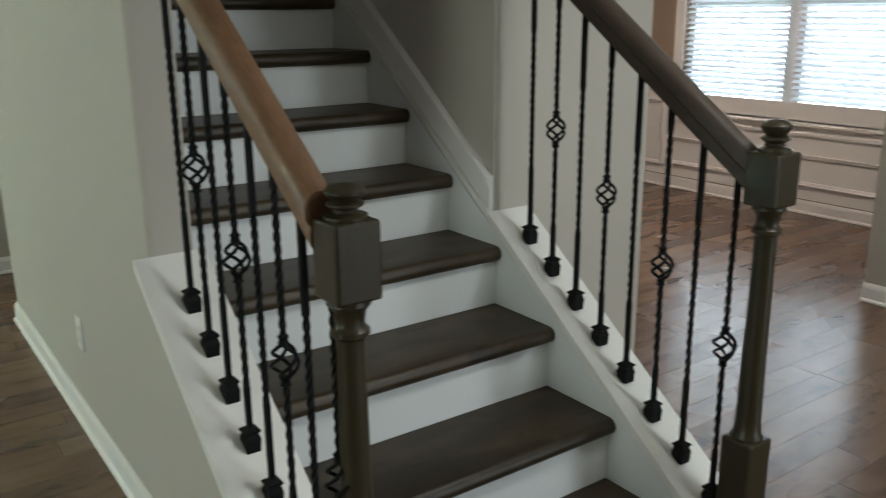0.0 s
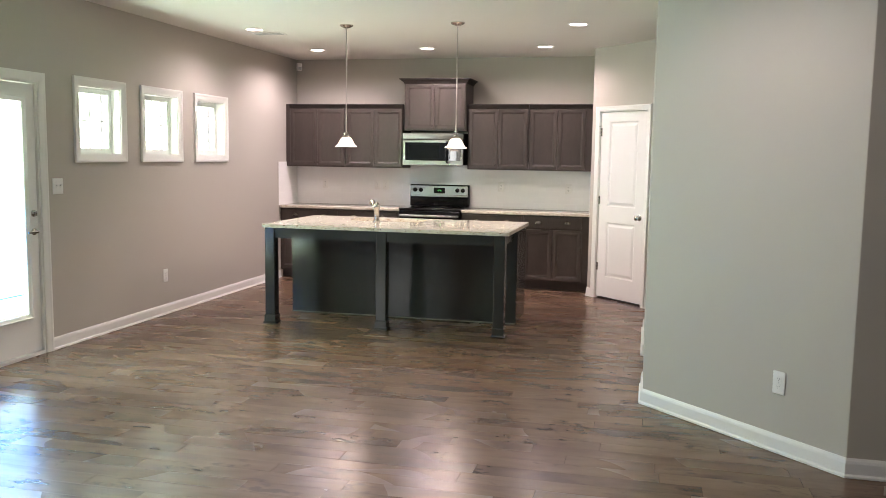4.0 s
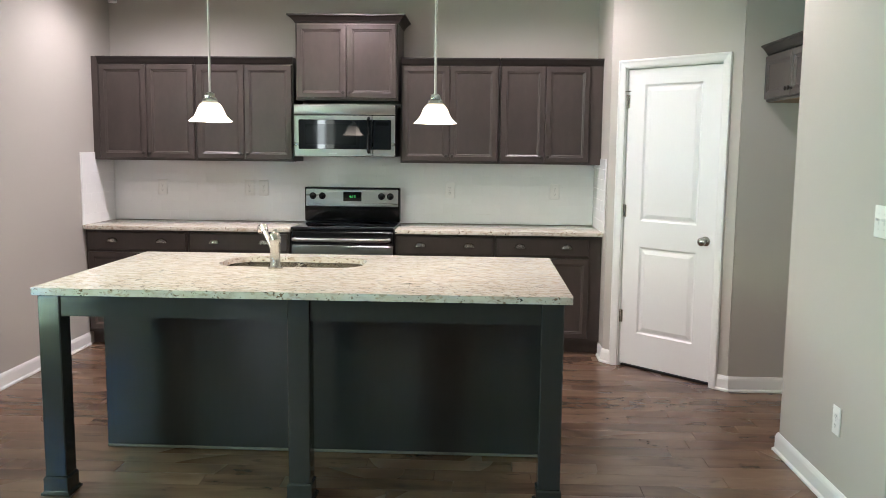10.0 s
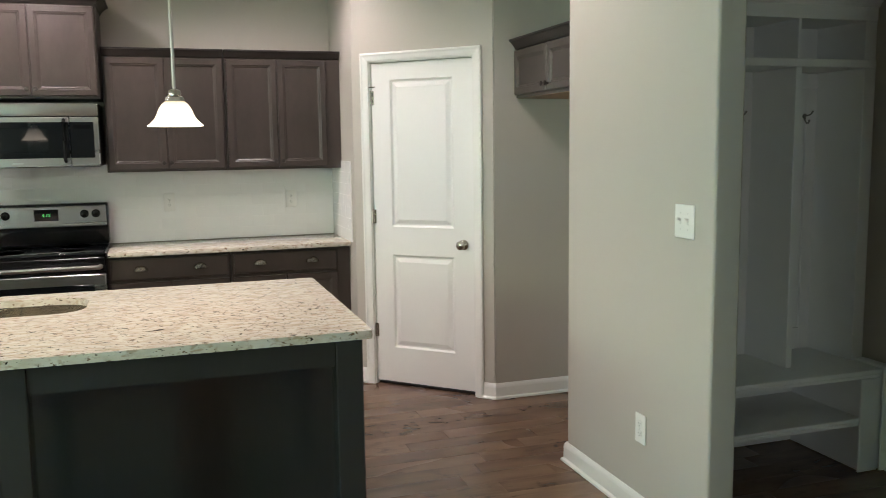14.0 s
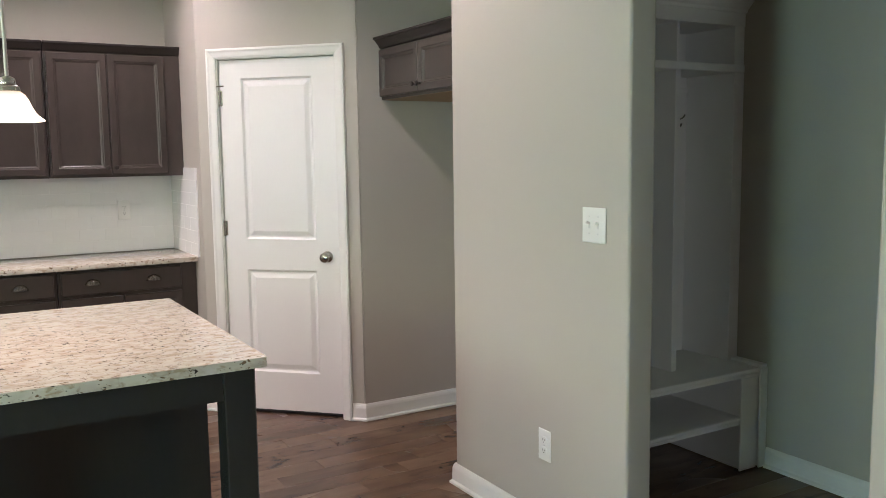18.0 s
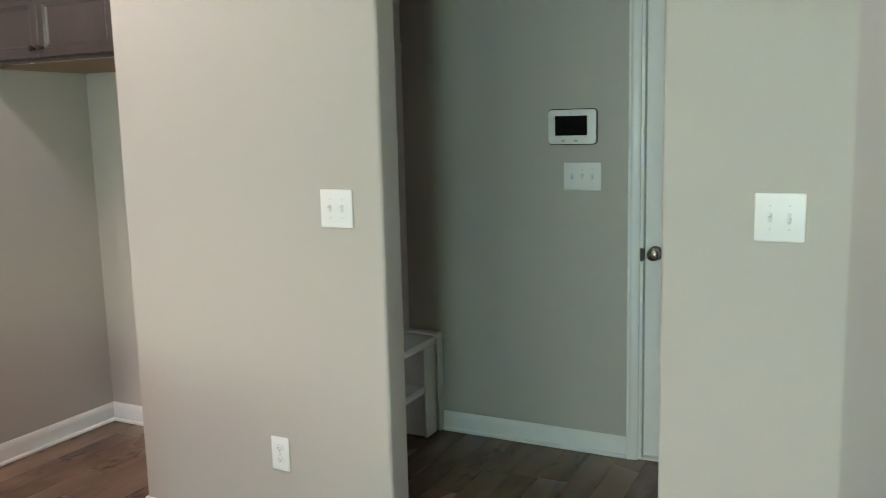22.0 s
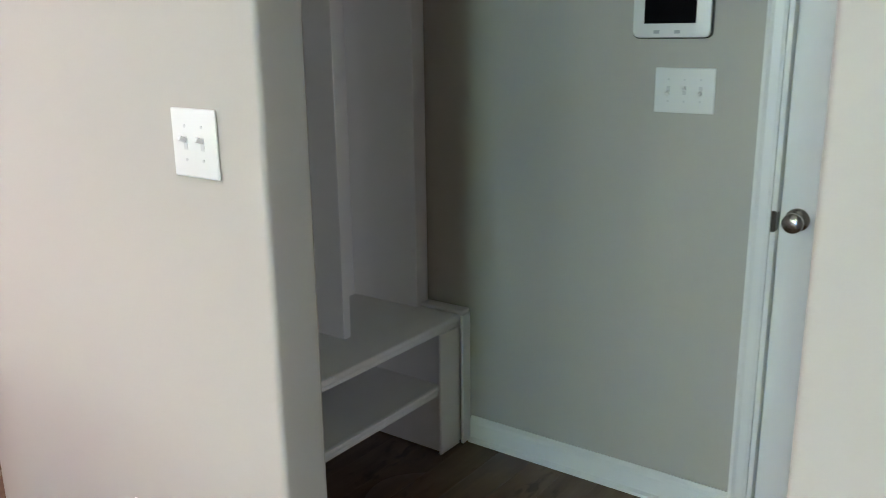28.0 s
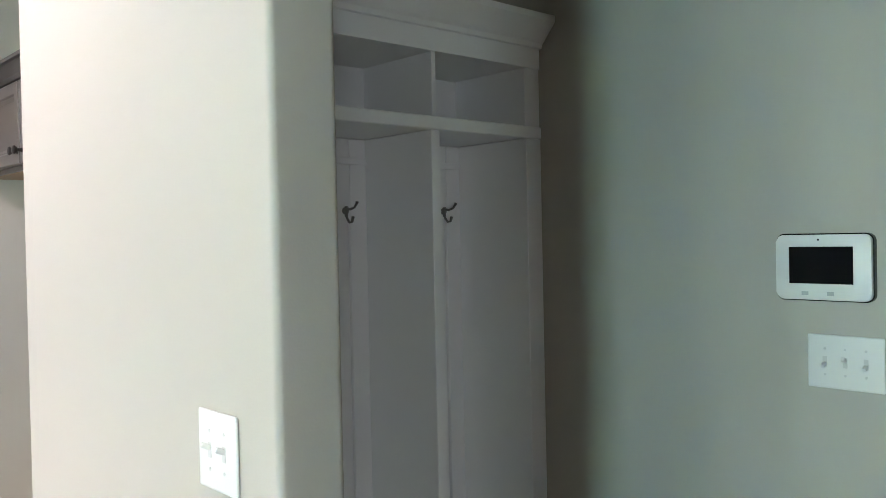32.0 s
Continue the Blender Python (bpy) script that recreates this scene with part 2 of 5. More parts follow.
# the right handrail's oak, darkened so the colour carries its shade
RAILSHADE = mat("shaded_oak_handrail", (0.050, 0.032, 0.021), 0.55, spread=0.3, scale=2.6, fine=0.25, fine_scale=26, bump=0.05, stretch=(6, 0.5, 2))
RAIL = mat("warm_stained_oak_handrail", (0.178, 0.091, 0.046), 0.50, spread=0.40, scale=3.2, fine=0.42, fine_scale=26, bump=0.05, stretch=(6, 0.5, 2))
NEWEL = mat("dark_stained_newel_wood", (0.037, 0.0295, 0.0160), 0.36, spec=0.3, spread=0.3, scale=3, fine=0.25, fine_scale=30, bump=0.05, stretch=(3, 3, 0.4))
IRON = mat("black_wrought_iron", (0.006, 0.0065, 0.0065), 0.6, 0.0, spec=0.12, spread=0.2, scale=20, fine=0.1, fine_scale=200, bump=0.1)
STEEL = mat("brushed_stainless_steel", (0.38, 0.375, 0.365), 0.28, 1.0, spread=0.04, scale=2, fine=0.08, fine_scale=90, bump=0.02, stretch=(0.15, 1, 8))
SINKSTEEL = mat("satin_sink_steel", (0.62, 0.58, 0.52), 0.17, 1.0, spread=0.05, scale=6, fine=0.05, fine_scale=90)
HOOKMETAL = mat("dark_nickel_hook", (0.20, 0.20, 0.185), 0.32, 0.9, spread=0.05, scale=20)
ROD = mat("pale_satin_nickel", (0.52, 0.49, 0.46), 0.45, 0.6, spread=0.03, scale=10)
NICKEL = mat("brushed_nickel", (0.50, 0.475, 0.43), 0.24, 1.0, spread=0.04, scale=10, fine=0.03, fine_scale=150)
BRONZE = mat("dark_bronze_knob", (0.055, 0.048, 0.045), 0.35, 0.8, spread=0.1, scale=20)
BLACKGLASS = mat("black_glass", (0.005, 0.006, 0.007), 0.035, spread=0.05, scale=4)
OVENGLASS = mat("dark_mirrored_glass", (0.004, 0.006, 0.007), 0.03, spread=0.05, scale=4)
OVENGLASS.node_tree.nodes["Principled BSDF"].inputs["IOR"].default_value = 1.75
RING = mat("faint_burner_ring", (0.035, 0.035, 0.036), 0.2)
BLACK = mat("black_enamel", (0.006, 0.006, 0.0065), 0.20, spec=0.32, spread=0.06, scale=6)
MESHSCREEN = mat("grey_oven_screen", (0.008, 0.011, 0.011), 0.04, spread=0.03)
SCREEN = mat("dark_display", (0.003, 0.003, 0.004), 0.05, spread=0.02)
PLASTIC = mat("white_switch_plastic", (0.80, 0.79, 0.76), 0.35, spread=0.01, scale=10)
SLOT = mat("dark_slot", (0.03, 0.03, 0.03), 0.6)
SLOTPALE = mat("pale_switch_slot", (0.66, 0.65, 0.63), 0.5)
GREYPL = mat("pale_grey_plastic", (0.45, 0.46, 0.46), 0.4, spread=0.02)
TILE = mat("white_glazed_tile", (0.85, 0.845, 0.83), 0.10, spread=0.015, scale=8, fine=0.01, fine_scale=60, bump=0.04, random=0.012)
GROUT = mat("pale_grey_grout", (0.82, 0.81, 0.79), 0.85, spread=0.04, scale=20, fine=0.04, fine_scale=200, bump=0.2)
GRANITE = granite("cream_speckled_granite")
FLOOR_TONES = [(0.08, (0.078, 0.044, 0.028)), (0.30, (0.150, 0.090, 0.057)), (0.52, (0.208, 0.132, 0.085))]
FLOORBOARD = wood("walnut_floor_board", False, FLOOR_TONES, 0.27, 0.12, 0.6, (3.0, 10.0, 5.0))
FLOORREST = wood("walnut_floor_rest", True, FLOOR_TONES, 0.27, 0.12, 0.6, (3.0, 10.0, 5.0))
SUBFLOOR = mat("dark_subfloor", (0.02, 0.014, 0.01), 0.8, spread=0.1, scale=3)
GLASS = glass_mat("clear_glass")
VINYL = mat("white_window_vinyl", (0.80, 0.80, 0.78), 0.4, spread=0.01, scale=5)
BLIND = mat("white_blind_slat", (0.76, 0.78, 0.80), 0.5, spread=0.02, scale=5)
BLIND.node_tree.nodes["Principled BSDF"].inputs["Transmission Weight"].default_value = 0.0
tl = BLIND.node_tree.nodes.new("ShaderNodeBsdfTranslucent")
tl.inputs["Color"].default_value = (0.86, 0.90, 0.93, 1)
mx = BLIND.node_tree.nodes.new("ShaderNodeMixShader")
mx.inputs[0].default_value = 0.6
BLIND.node_tree.links.new(BLIND.node_tree.nodes["Principled BSDF"].outputs[0], mx.inputs[1])
BLIND.node_tree.links.new(tl.outputs[0], mx.inputs[2])
BLIND.node_tree.links.new(mx.outputs[0], BLIND.node_tree.nodes["Material Output"].inputs["Surface"])
SHADE_GLOW = glow("lit_alabaster_glass_shade", (1.0, 0.84, 0.62), SHADEK)
nt = SHADE_GLOW.node_tree
lamp_z = nt.nodes.new("ShaderNodeSeparateXYZ")
nt.links.new(nt.nodes.new("ShaderNodeTexCoord").outputs["Object"], lamp_z.inputs[0])
fade = nt.nodes.new("ShaderNodeMapRange")          # the bulb sits low in the shade
for nm, val in (("From Min", 1.762 - H - 0.036), ("From Max", 1.762 - H - 0.125), ("To Min", 0.9), ("To Max", SHADEK)):
    fade.inputs[nm].default_value = val
nt.links.new(lamp_z.outputs["Z"], fade.inputs["Value"])
nt.links.new(fade.outputs[0], nt.nodes["Principled BSDF"].inputs["Emission Strength"])
SHADE_GLOW.node_tree.nodes["Principled BSDF"].inputs["Base Color"].default_value = (0.30, 0.28, 0.25, 1)
BULB_GLOW = glow("lit_bulb", (1.0, 0.90, 0.74), 14.0)
DIGITS = glow("green_clock_digits", (0.15, 1.0, 0.25), 0.16)
CAN_GLOW = glow("lit_downlight_lens", (1.0, 0.90, 0.76), 14.0)
LAWN = mat("lawn", (0.06, 0.11, 0.03), 0.9, spread=0.3, scale=3, fine=0.2, fine_scale=60)
STONE = mat("pale_stone_veneer", (0.84, 0.85, 0.80), 0.85, spread=0.12, scale=5, fine=0.1, fine_scale=40, bump=0.4, random=0.16)
MORTAR = mat("grey_mortar", (0.74, 0.75, 0.71), 0.9, spread=0.06, scale=12, fine=0.06, fine_scale=90, bump=0.2)

# ---- builders ----


def box(bm, x0, x1, y0, y1, z0, z1, bevel=0.0, segs=1):
    vs = [bm.verts.new(c) for c in ((x0, y0, z0), (x1, y0, z0), (x1, y1, z0), (x0, y1, z0), (x0, y0, z1), (x1, y0, z1), (x1, y1, z1), (x0, y1, z1))]
    fs = [bm.faces.new([vs[i] for i in q]) for q in ((3, 2, 1, 0), (4, 5, 6, 7), (0, 1, 5, 4), (1, 2, 6, 5), (2, 3, 7, 6), (3, 0, 4, 7))]
    if bevel:
        es = list({e for f in fs for e in f.edges})
        bmesh.ops.bevel(bm, geom=es, offset=bevel, segments=segs, affect="EDGES", profile=0.5)
    return bm


def one_box(*a, **k):
    return box(bmesh.new(), *a, **k)


def plan(bm, pts, z0, z1):
    """An upright block over a plan outline (anticlockwise)."""
    lo = [bm.verts.new((x, y, z0)) for x, y in pts]
    hi = [bm.verts.new((x, y, z1)) for x, y in pts]
    bm.faces.new(lo[::-1])
    bm.faces.new(hi)
    for i in range(len(pts)):
        j = (i + 1) % len(pts)
        bm.faces.new((lo[i], lo[j], hi[j], hi[i]))
    return bm


def rounded(pts, radii, n=5):
    """The outline with its corners rounded by the given radii."""
    out = []
    for i, (p, r) in enumerate(zip(pts, radii)):
        p = Vector(p)
        if not r:
            out.append((p.x, p.y))
            continue
        a, b = (Vector(pts[i - 1]) - p).normalized(), (Vector(pts[(i + 1) % len(pts)]) - p).normalized()
        half = a.angle(b) / 2
        d = r / math.tan(half)
        s, e = p + a * d, p + b * d
        c = p + (a + b).normalized() * (r / math.sin(half))
        q = p + a * (d + 0.003)
        out.append((q.x, q.y))
        for k in range(n + 1):
            v = (s - c).lerp(e - c, k / n).normalized() * r + c
            out.append((v.x, v.y))
        q = p + b * (d + 0.003)
        out.append((q.x, q.y))
    return out


def sweep(bm, path, profile, closed=False):
    """A moulding: profile of (out, up) carried along a plan path; out is to the path's right."""
    rings = []
    n = len(path)
    for i, p in enumerate(path):
        p = Vector(p)
        a = (p - Vector(path[i - 1])).normalized() if (i or closed) else None
        b = (Vector(path[(i + 1) % n]) - p).normalized() if (i < n - 1 or closed) else None
        a, b = a or b, b or a
        na, nb = Vector((a.y, -a.x)), Vector((b.y, -b.x))
        m = (na + nb)
        m = m / max(0.2, m.dot(na))
        rings.append([bm.verts.new((p.x + m.x * o, p.y + m.y * o, u)) for o, u in profile])
    k = len(profile)
    for i in range(n if closed else n - 1):
        r, s = rings[i], rings[(i + 1) % n]
        for j in range(k):
            bm.faces.new((r[j], s[j], s[(j + 1) % k], r[(j + 1) % k]))
    if not closed:
        bm.faces.new(rings[0])
        bm.faces.new(rings[-1][::-1])
    return bm


def lathe(bm, rz, segs=24, at=(0, 0, 0), axis="Z"):
    """A turned shape from (radius, height) pairs."""
    rings = []
    for r, h in rz:
        ring = []
        for i in range(segs):
            t = 2 * math.pi * i / segs
            v = (r * math.cos(t), r * math.sin(t), h)
            if axis == "Y":
                v = (v[0], -h, v[1])
            elif axis == "X":
                v = (-h, v[0], v[1])
            ring.append(bm.verts.new((v[0] + at[0], v[1] + at[1], v[2] + at[2])))
        rings.append(ring)
    for a, b in zip(rings, rings[1:]):
        for i in range(segs):
            bm.faces.new((a[i], a[(i + 1) % segs], b[(i + 1) % segs], b[i]))
    bm.faces.new(rings[0][::-1])
    bm.faces.new(rings[-1])
    return bm


def tube(bm, pts, r, segs=10, flat=1.0):
    """A round bar along points."""
    rings = []
    for i, p in enumerate(pts):
        p = Vector(p)
        d = (Vector(pts[min(i + 1, len(pts) - 1)]) - Vector(pts[max(i - 1, 0)])).normalized()
        u = d.cross(Vector((0, 0, 1)))
        u = u.normalized() if u.length > 1e-4 else Vector((1, 0, 0))
        w = u.cross(d)
        rr = r[i] if isinstance(r, (list, tuple)) else r
        rings.append([bm.verts.new(p + rr * (math.cos(2 * math.pi * k / segs) * u + flat * math.sin(2 * math.pi * k / segs) * w)) for k in range(segs)])
    for a, b in zip(rings, rings[1:]):
        for i in range(segs):
            bm.faces.new((a[i], a[(i + 1) % segs], b[(i + 1) % segs], b[i]))
    bm.faces.new(rings[0][::-1])
    bm.faces.new(rings[-1])
    return bm


def mesh_of(name, bm, material, smooth=False):
    bmesh.ops.recalc_face_normals(bm, faces=bm.faces)
    me = bpy.data.meshes.new(name)
    bm.to_mesh(me)
    bm.free()
    me.materials.append(material)
    if smooth:
        me.polygons.foreach_set("use_smooth", [True] * len(me.polygons))
        me.set_sharp_from_angle(angle=radians(38))
    return me


def part(name, bm, material, parent=None, label="", smooth=False):
    ob = new(name, mesh_of(name, bm, material, smooth))
    ob.parent = parent
    if label:
        ob["label"] = label
    return ob


def thing(name, m, label, category, group="", kind=""):
    ob = new(name)
    ob.empty_display_size = 0.1
    ob.matrix_world = m
    return tagged(ob, label, category, group, kind)


def structure(name, bm, material, label, category="structure", smooth=False):
    return tagged(part(name, bm, material, None, "", smooth), label, category, "", "structure")

# ---- walls, ceiling ----
WL, WB = -4.81, 11.58          # faces of the window wall and the kitchen wall
XA = -0.305                    # face of the wall beside the mudroom opening
MX = 1.055                     # mudroom wall

bm = bmesh.new()
opens = [(-9, -9, 0, 0), (0.35, 2.05, 0.62, 2.18), (5.77, 6.72, 0.0, 2.075), (7.185, 7.755, 1.527, 2.094), (8.11, 8.68, 1.527, 2.094), (9.04, 9.611, 1.527, 2.094)]
edge = -3.2
for a, b, lo, hi in opens[1:]:
    box(bm, WL - 0.15, WL, edge, a, 0, H)
    if lo > 0:
        box(bm, WL - 0.15, WL, a, b, 0, lo)
    box(bm, WL - 0.15, WL, a, b, hi, H)
    edge = b
box(bm, WL - 0.15, WL, edge, WB + 0.15, 0, H)
structure("wall_west", bm, PAINT, "greige painted wall with patio door and three small windows", "wall")
structure("wall_north", one_box(WL, -0.84, WB, WB + 0.15, 0, H), PAINT, "greige painted kitchen wall behind the cabinets", "wall")

# pantry corner: short side wall, wall at forty-five degrees with the door, niche wall
structure("wall_pantry_side", plan(bmesh.new(), [(-0.95, 10.85), (-0.84, 10.90), (-0.84, WB), (-0.95, WB)], 0, H), PAINT, "greige painted short wall beside the counter", "wall")
D45 = pose(-0.95, 10.85, 0, 0, 0, -45)
bm = bmesh.new()
box(bm, 0.0, 0.122, 0, 0.11, 0, H)
box(bm, 0.858, 0.978, 0, 0.11, 0, H)
box(bm, 0.122, 0.858, 0, 0.11, 2.083, H)
bm.transform(D45)
structure("wall_pantry", bm, PAINT, "greige painted diagonal wall round the pantry door", "wall")
structure("wall_niche", one_box(-0.253, 0.60, 10.155, 10.265, 0, H), PAINT, "greige painted side wall of the refrigerator niche", "wall")
structure("wall_niche_back", one_box(0.49, 0.60, 9.084, 10.155, 0, H), PAINT, "greige painted back wall of the refrigerator niche", "wall")
structure("wall_switch", plan(bmesh.new(), rounded([(XA, 7.96), (-0.19, 7.96), (-0.19, 9.0), (0.60, 9.0), (0.60, 9.083), (XA, 9.083)], [0.011, 0.011, 0, 0, 0, 0.011]), 0, H), PAINT, "greige painted wall with bullnose corner beside the mudroom", "wall", True)
structure("wall_mud_header", one_box(XA, -0.19, 7.09, 7.96, 2.36, H), PAINT, "greige painted wall over the mudroom opening", "wall")
structure("wall_angled", plan(bmesh.new(), rounded([(XA, 6.63), (0.69, 5.61), (2.9, 5.61), (2.9, 5.72), (0.74, 5.72), (-0.19, 6.655), (-0.19, 7.09), (XA, 7.09)], [0.011, 0.011, 0, 0, 0, 0, 0.011, 0.011]), 0, H), PAINT, "greige painted diagonal wall between hall and mudroom", "wall", True)
structure("wall_mud_south", one_box(0.06, MX, 6.36, 6.44, 0, H), PAINT, "greige painted mudroom end wall", "wall")
bm = bmesh.new()
box(bm, MX, MX + 0.14, 6.40, 6.555, 0, H)
box(bm, MX, MX + 0.14, 7.482, 9.13, 0, H)
box(bm, MX, MX + 0.14, 6.555, 7.482, 2.045, H)
structure("wall_mud_east", bm, PAINT, "greige painted mudroom wall with alarm panel and switches", "wall")
structure("wall_stair_left", plan(bmesh.new(), rounded([(0.656, 2.285), (0.772, 2.285), (0.772, 4.68), (0.656, 4.68)], [0.018, 0.018, 0.018, 0.018]), 0, 5.2), PAINT, "greige painted wall beside the staircase", "wall", True)
structure("wall_stair_right", one_box(1.712, 1.832, 2.25, 5.61, 0, 5.2), PAINT, "greige painted stairwell wall", "wall")
structure("wall_dining_pier", one_box(1.832, 2.40, 2.25, 2.37, 0, H), PAINT, "greige painted pier between staircase and dining opening", "wall")
structure("wall_dining_south", one_box(4.265, 6.3, 2.25, 2.37, 0, H), PAINT, "greige painted wall beside the wide dining opening", "wall")
structure("wall_dining_header", one_box(2.40, 4.265, 2.25, 2.37, 2.42, H), PAINT, "greige painted header over the dining opening", "wall")
DX = 5.80
bm = bmesh.new()
box(bm, DX, DX + 0.15, 2.37, 2.955, 0.0, H)
box(bm, DX, DX + 0.15, 4.875, 6.4, 0.0, H)
box(bm, DX, DX + 0.15, 2.955, 4.875, 0.0, 0.65)
box(bm, DX, DX + 0.15, 2.955, 4.875, 2.3, H)
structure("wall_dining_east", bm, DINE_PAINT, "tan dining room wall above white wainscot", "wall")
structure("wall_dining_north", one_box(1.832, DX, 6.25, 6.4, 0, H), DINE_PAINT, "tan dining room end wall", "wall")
structure("wall_hall_end", one_box(2.78, 2.9, 4.0, 5.61, 0, H), PAINT, "greige painted hall end wall", "wall")
bm = bmesh.new()
box(bm, WL, 3.15, -3.35, -3.2, 0, H)
box(bm, 4.05, 6.3, -3.35, -3.2, 0, H)
box(bm, 3.15, 4.05, -3.35, -3.2, 2.3, H)
box(bm, 3.15, 4.05, -3.35, -3.2, 0, 0.4)
structure("wall_south", bm, PAINT, "greige painted end wall of the living room", "wall")
structure("wall_foyer_east", one_box(6.15, 6.3, -3.2, 2.25, 0, H), PAINT, "greige painted foyer wall", "wall")

bm = bmesh.new()
for a in ((WL - 0.15, 0.772, -3.35, WB + 0.15), (1.712, 6.3, -3.35, 10.3), (0.772, 1.712, -3.35, 2.3), (0.772, 1.712, 4.75, 10.3)):
    box(bm, *a, H, H + 0.14)
structure("ceiling", bm, CEIL, "smooth white painted ceiling", "ceiling")
bm = one_box(0.644, 1.832, 2.25, 6.0, 5.2, 5.3)
box(bm, 0.772, 1.712, 5.9, 6.0, H, 5.2)
box(bm, 0.772, 1.712, 2.2, 2.3, H + 0.14, 5.2)
structure("ceiling_stairwell", bm, CEIL, "white ceiling over the stairwell", "ceiling")
structure("floor_slab", one_box(WL - 0.15, 6.3, -3.35, WB + 0.15, -0.12, -0.016), SUBFLOOR, "dark subfloor under the boards", "floor")
structure("ground", one_box(-400, 400, -400, 400, -0.55, -0.45), LAWN, "green lawn outside", "ground")

# ---- baseboards and casings ----
BASE = [(0, 0.002), (0.024, 0.002), (0.023, 0.012), (0.014, 0.02), (0.013, 0.074), (0.010, 0.087), (0.004, 0.099), (0, 0.099)]


def baseboard(name, path, label="white baseboard with shoe moulding"):
    structure(name, sweep(bmesh.new(), path, BASE), TRIM, label, "baseboard")


baseboard("baseboard_west_kitchen", [(WL, 6.785), (WL, 11.03)])
baseboard("baseboard_west_living", [(WL, -3.2), (WL, 5.69)])
baseboard("baseboard_pantry_left", [(-0.95, 11.03), (-0.95, 10.85), (-0.900, 10.80)])
baseboard("baseboard_niche", [(-0.308, 10.208), (-0.253, 10.153), (0.49, 10.153), (0.49, 9.09)])
baseboard("baseboard_switch_wall", [(XA + 0.03, 9.083), (XA, 9.083), (XA, 7.975)])
baseboard("baseboard_angled", [(XA, 7.075), (XA, 6.63), (0.69, 5.61), (2.78, 5.61)])
baseboard("baseboard_stair_wall", [(0.772, 4.68), (0.656, 4.68), (0.656, 1.40)])
baseboard("baseboard_mudroom", [(MX, 8.455), (MX, 7.53)], "white baseboard in the mudroom")
baseboard("baseboard_dining", [(DX - 0.004, 6.2), (DX - 0.004, 2.37)])
baseboard("baseboard_dining_jamb", [(4.265, 2.37), (4.265, 2.25), (6.1, 2.25)])
baseboard("baseboard_foyer", [(1.9, 2.25), (2.40, 2.25), (2.40, 2.37)])
CASE = [(0.0, 0.0), (0.0, 0.010), (0.012, 0.014), (0.040, 0.018), (0.052, 0.022), (0.066, 0.020), (0.066, 0.0)]


def casing(bm, u0, u1, v0, v1, w=0.066, foot=True, k=1.0):
    """Moulded frame round an opening in the local x-z plane, standing out towards -y; mitred at the corners."""
    prof = [(o * k, d) for o, d in CASE]
    corners = [(u0, v0), (u0, v1), (u1, v1), (u1, v0)]
    outs = [(-1, 0 if foot else -1), (-1, 1), (1, 1), (1, 0 if foot else -1)]
    rings = [[bm.verts.new((c[0] + s[0] * o, -d, c[1] + s[1] * o)) for o, d in prof] for c, s in zip(corners, outs)]
    n = len(prof)
    pairs = [(0, 1), (1, 2), (2, 3)] + ([] if foot else [(3, 0)])
    for a, b in pairs:
        for j in range(n):
            bm.faces.new((rings[a][j], rings[b][j], rings[b][(j + 1) % n], rings[a][(j + 1) % n]))
    if foot:
        bm.faces.new(rings[0])
        bm.faces.new(rings[3][::-1])
    return bm


def knob_set(parent, m, material, name="door_knob"):
    bm = lathe(bmesh.new(), [(0.032, 0.0), (0.032, 0.004), (0.028, 0.008), (0.012, 0.012), (0.011, 0.03), (0.022, 0.036), (0.028, 0.046), (0.027, 0.056), (0.018, 0.062), (0.004, 0.064)], 24, axis="Y")
    bm.transform(m)
    return part(name, bm, material, parent, "", True)


def raised_panel(bm, u0, u1, v0, v1, y, dip=0.009, bw=0.035):
    """A moulded door panel: a sunk groove round a raised field, in the plane y."""
    steps = [(0.0, 0.0), (0.012, dip), (0.022, dip), (bw + 0.012, 0.001)]
    rings = []
    for o, d in steps:
        rings.append([bm.verts.new((x, y + d, z)) for x, z in ((u0 + o, v0 + o), (u1 - o, v0 + o), (u1 - o, v1 - o), (u0 + o, v1 - o))])
    for a, b in zip(rings, rings[1:]):
        for i in range(4):
            bm.faces.new((a[i], a[(i + 1) % 4], b[(i + 1) % 4], b[i]))
    bm.faces.new(rings[-1])
    return bm


def face_with_holes(bm, u0, u1, v0, v1, holes, y):
    """A flat face in the plane y, split into strips so that the panels' openings stay free (holes share u)."""
    hu0, hu1 = holes[0][0], holes[0][1]

    def quad(a, b, c, d):
        bm.faces.new([bm.verts.new((x, y, z)) for x, z in ((a, c), (b, c), (b, d), (a, d))])
    quad(u0, hu0, v0, v1)
    quad(hu1, u1, v0, v1)
    z = v0
    for _, _, a, b in holes:
        quad(hu0, hu1, z, a)
        z = b
    quad(hu0, hu1, z, v1)
    return bm


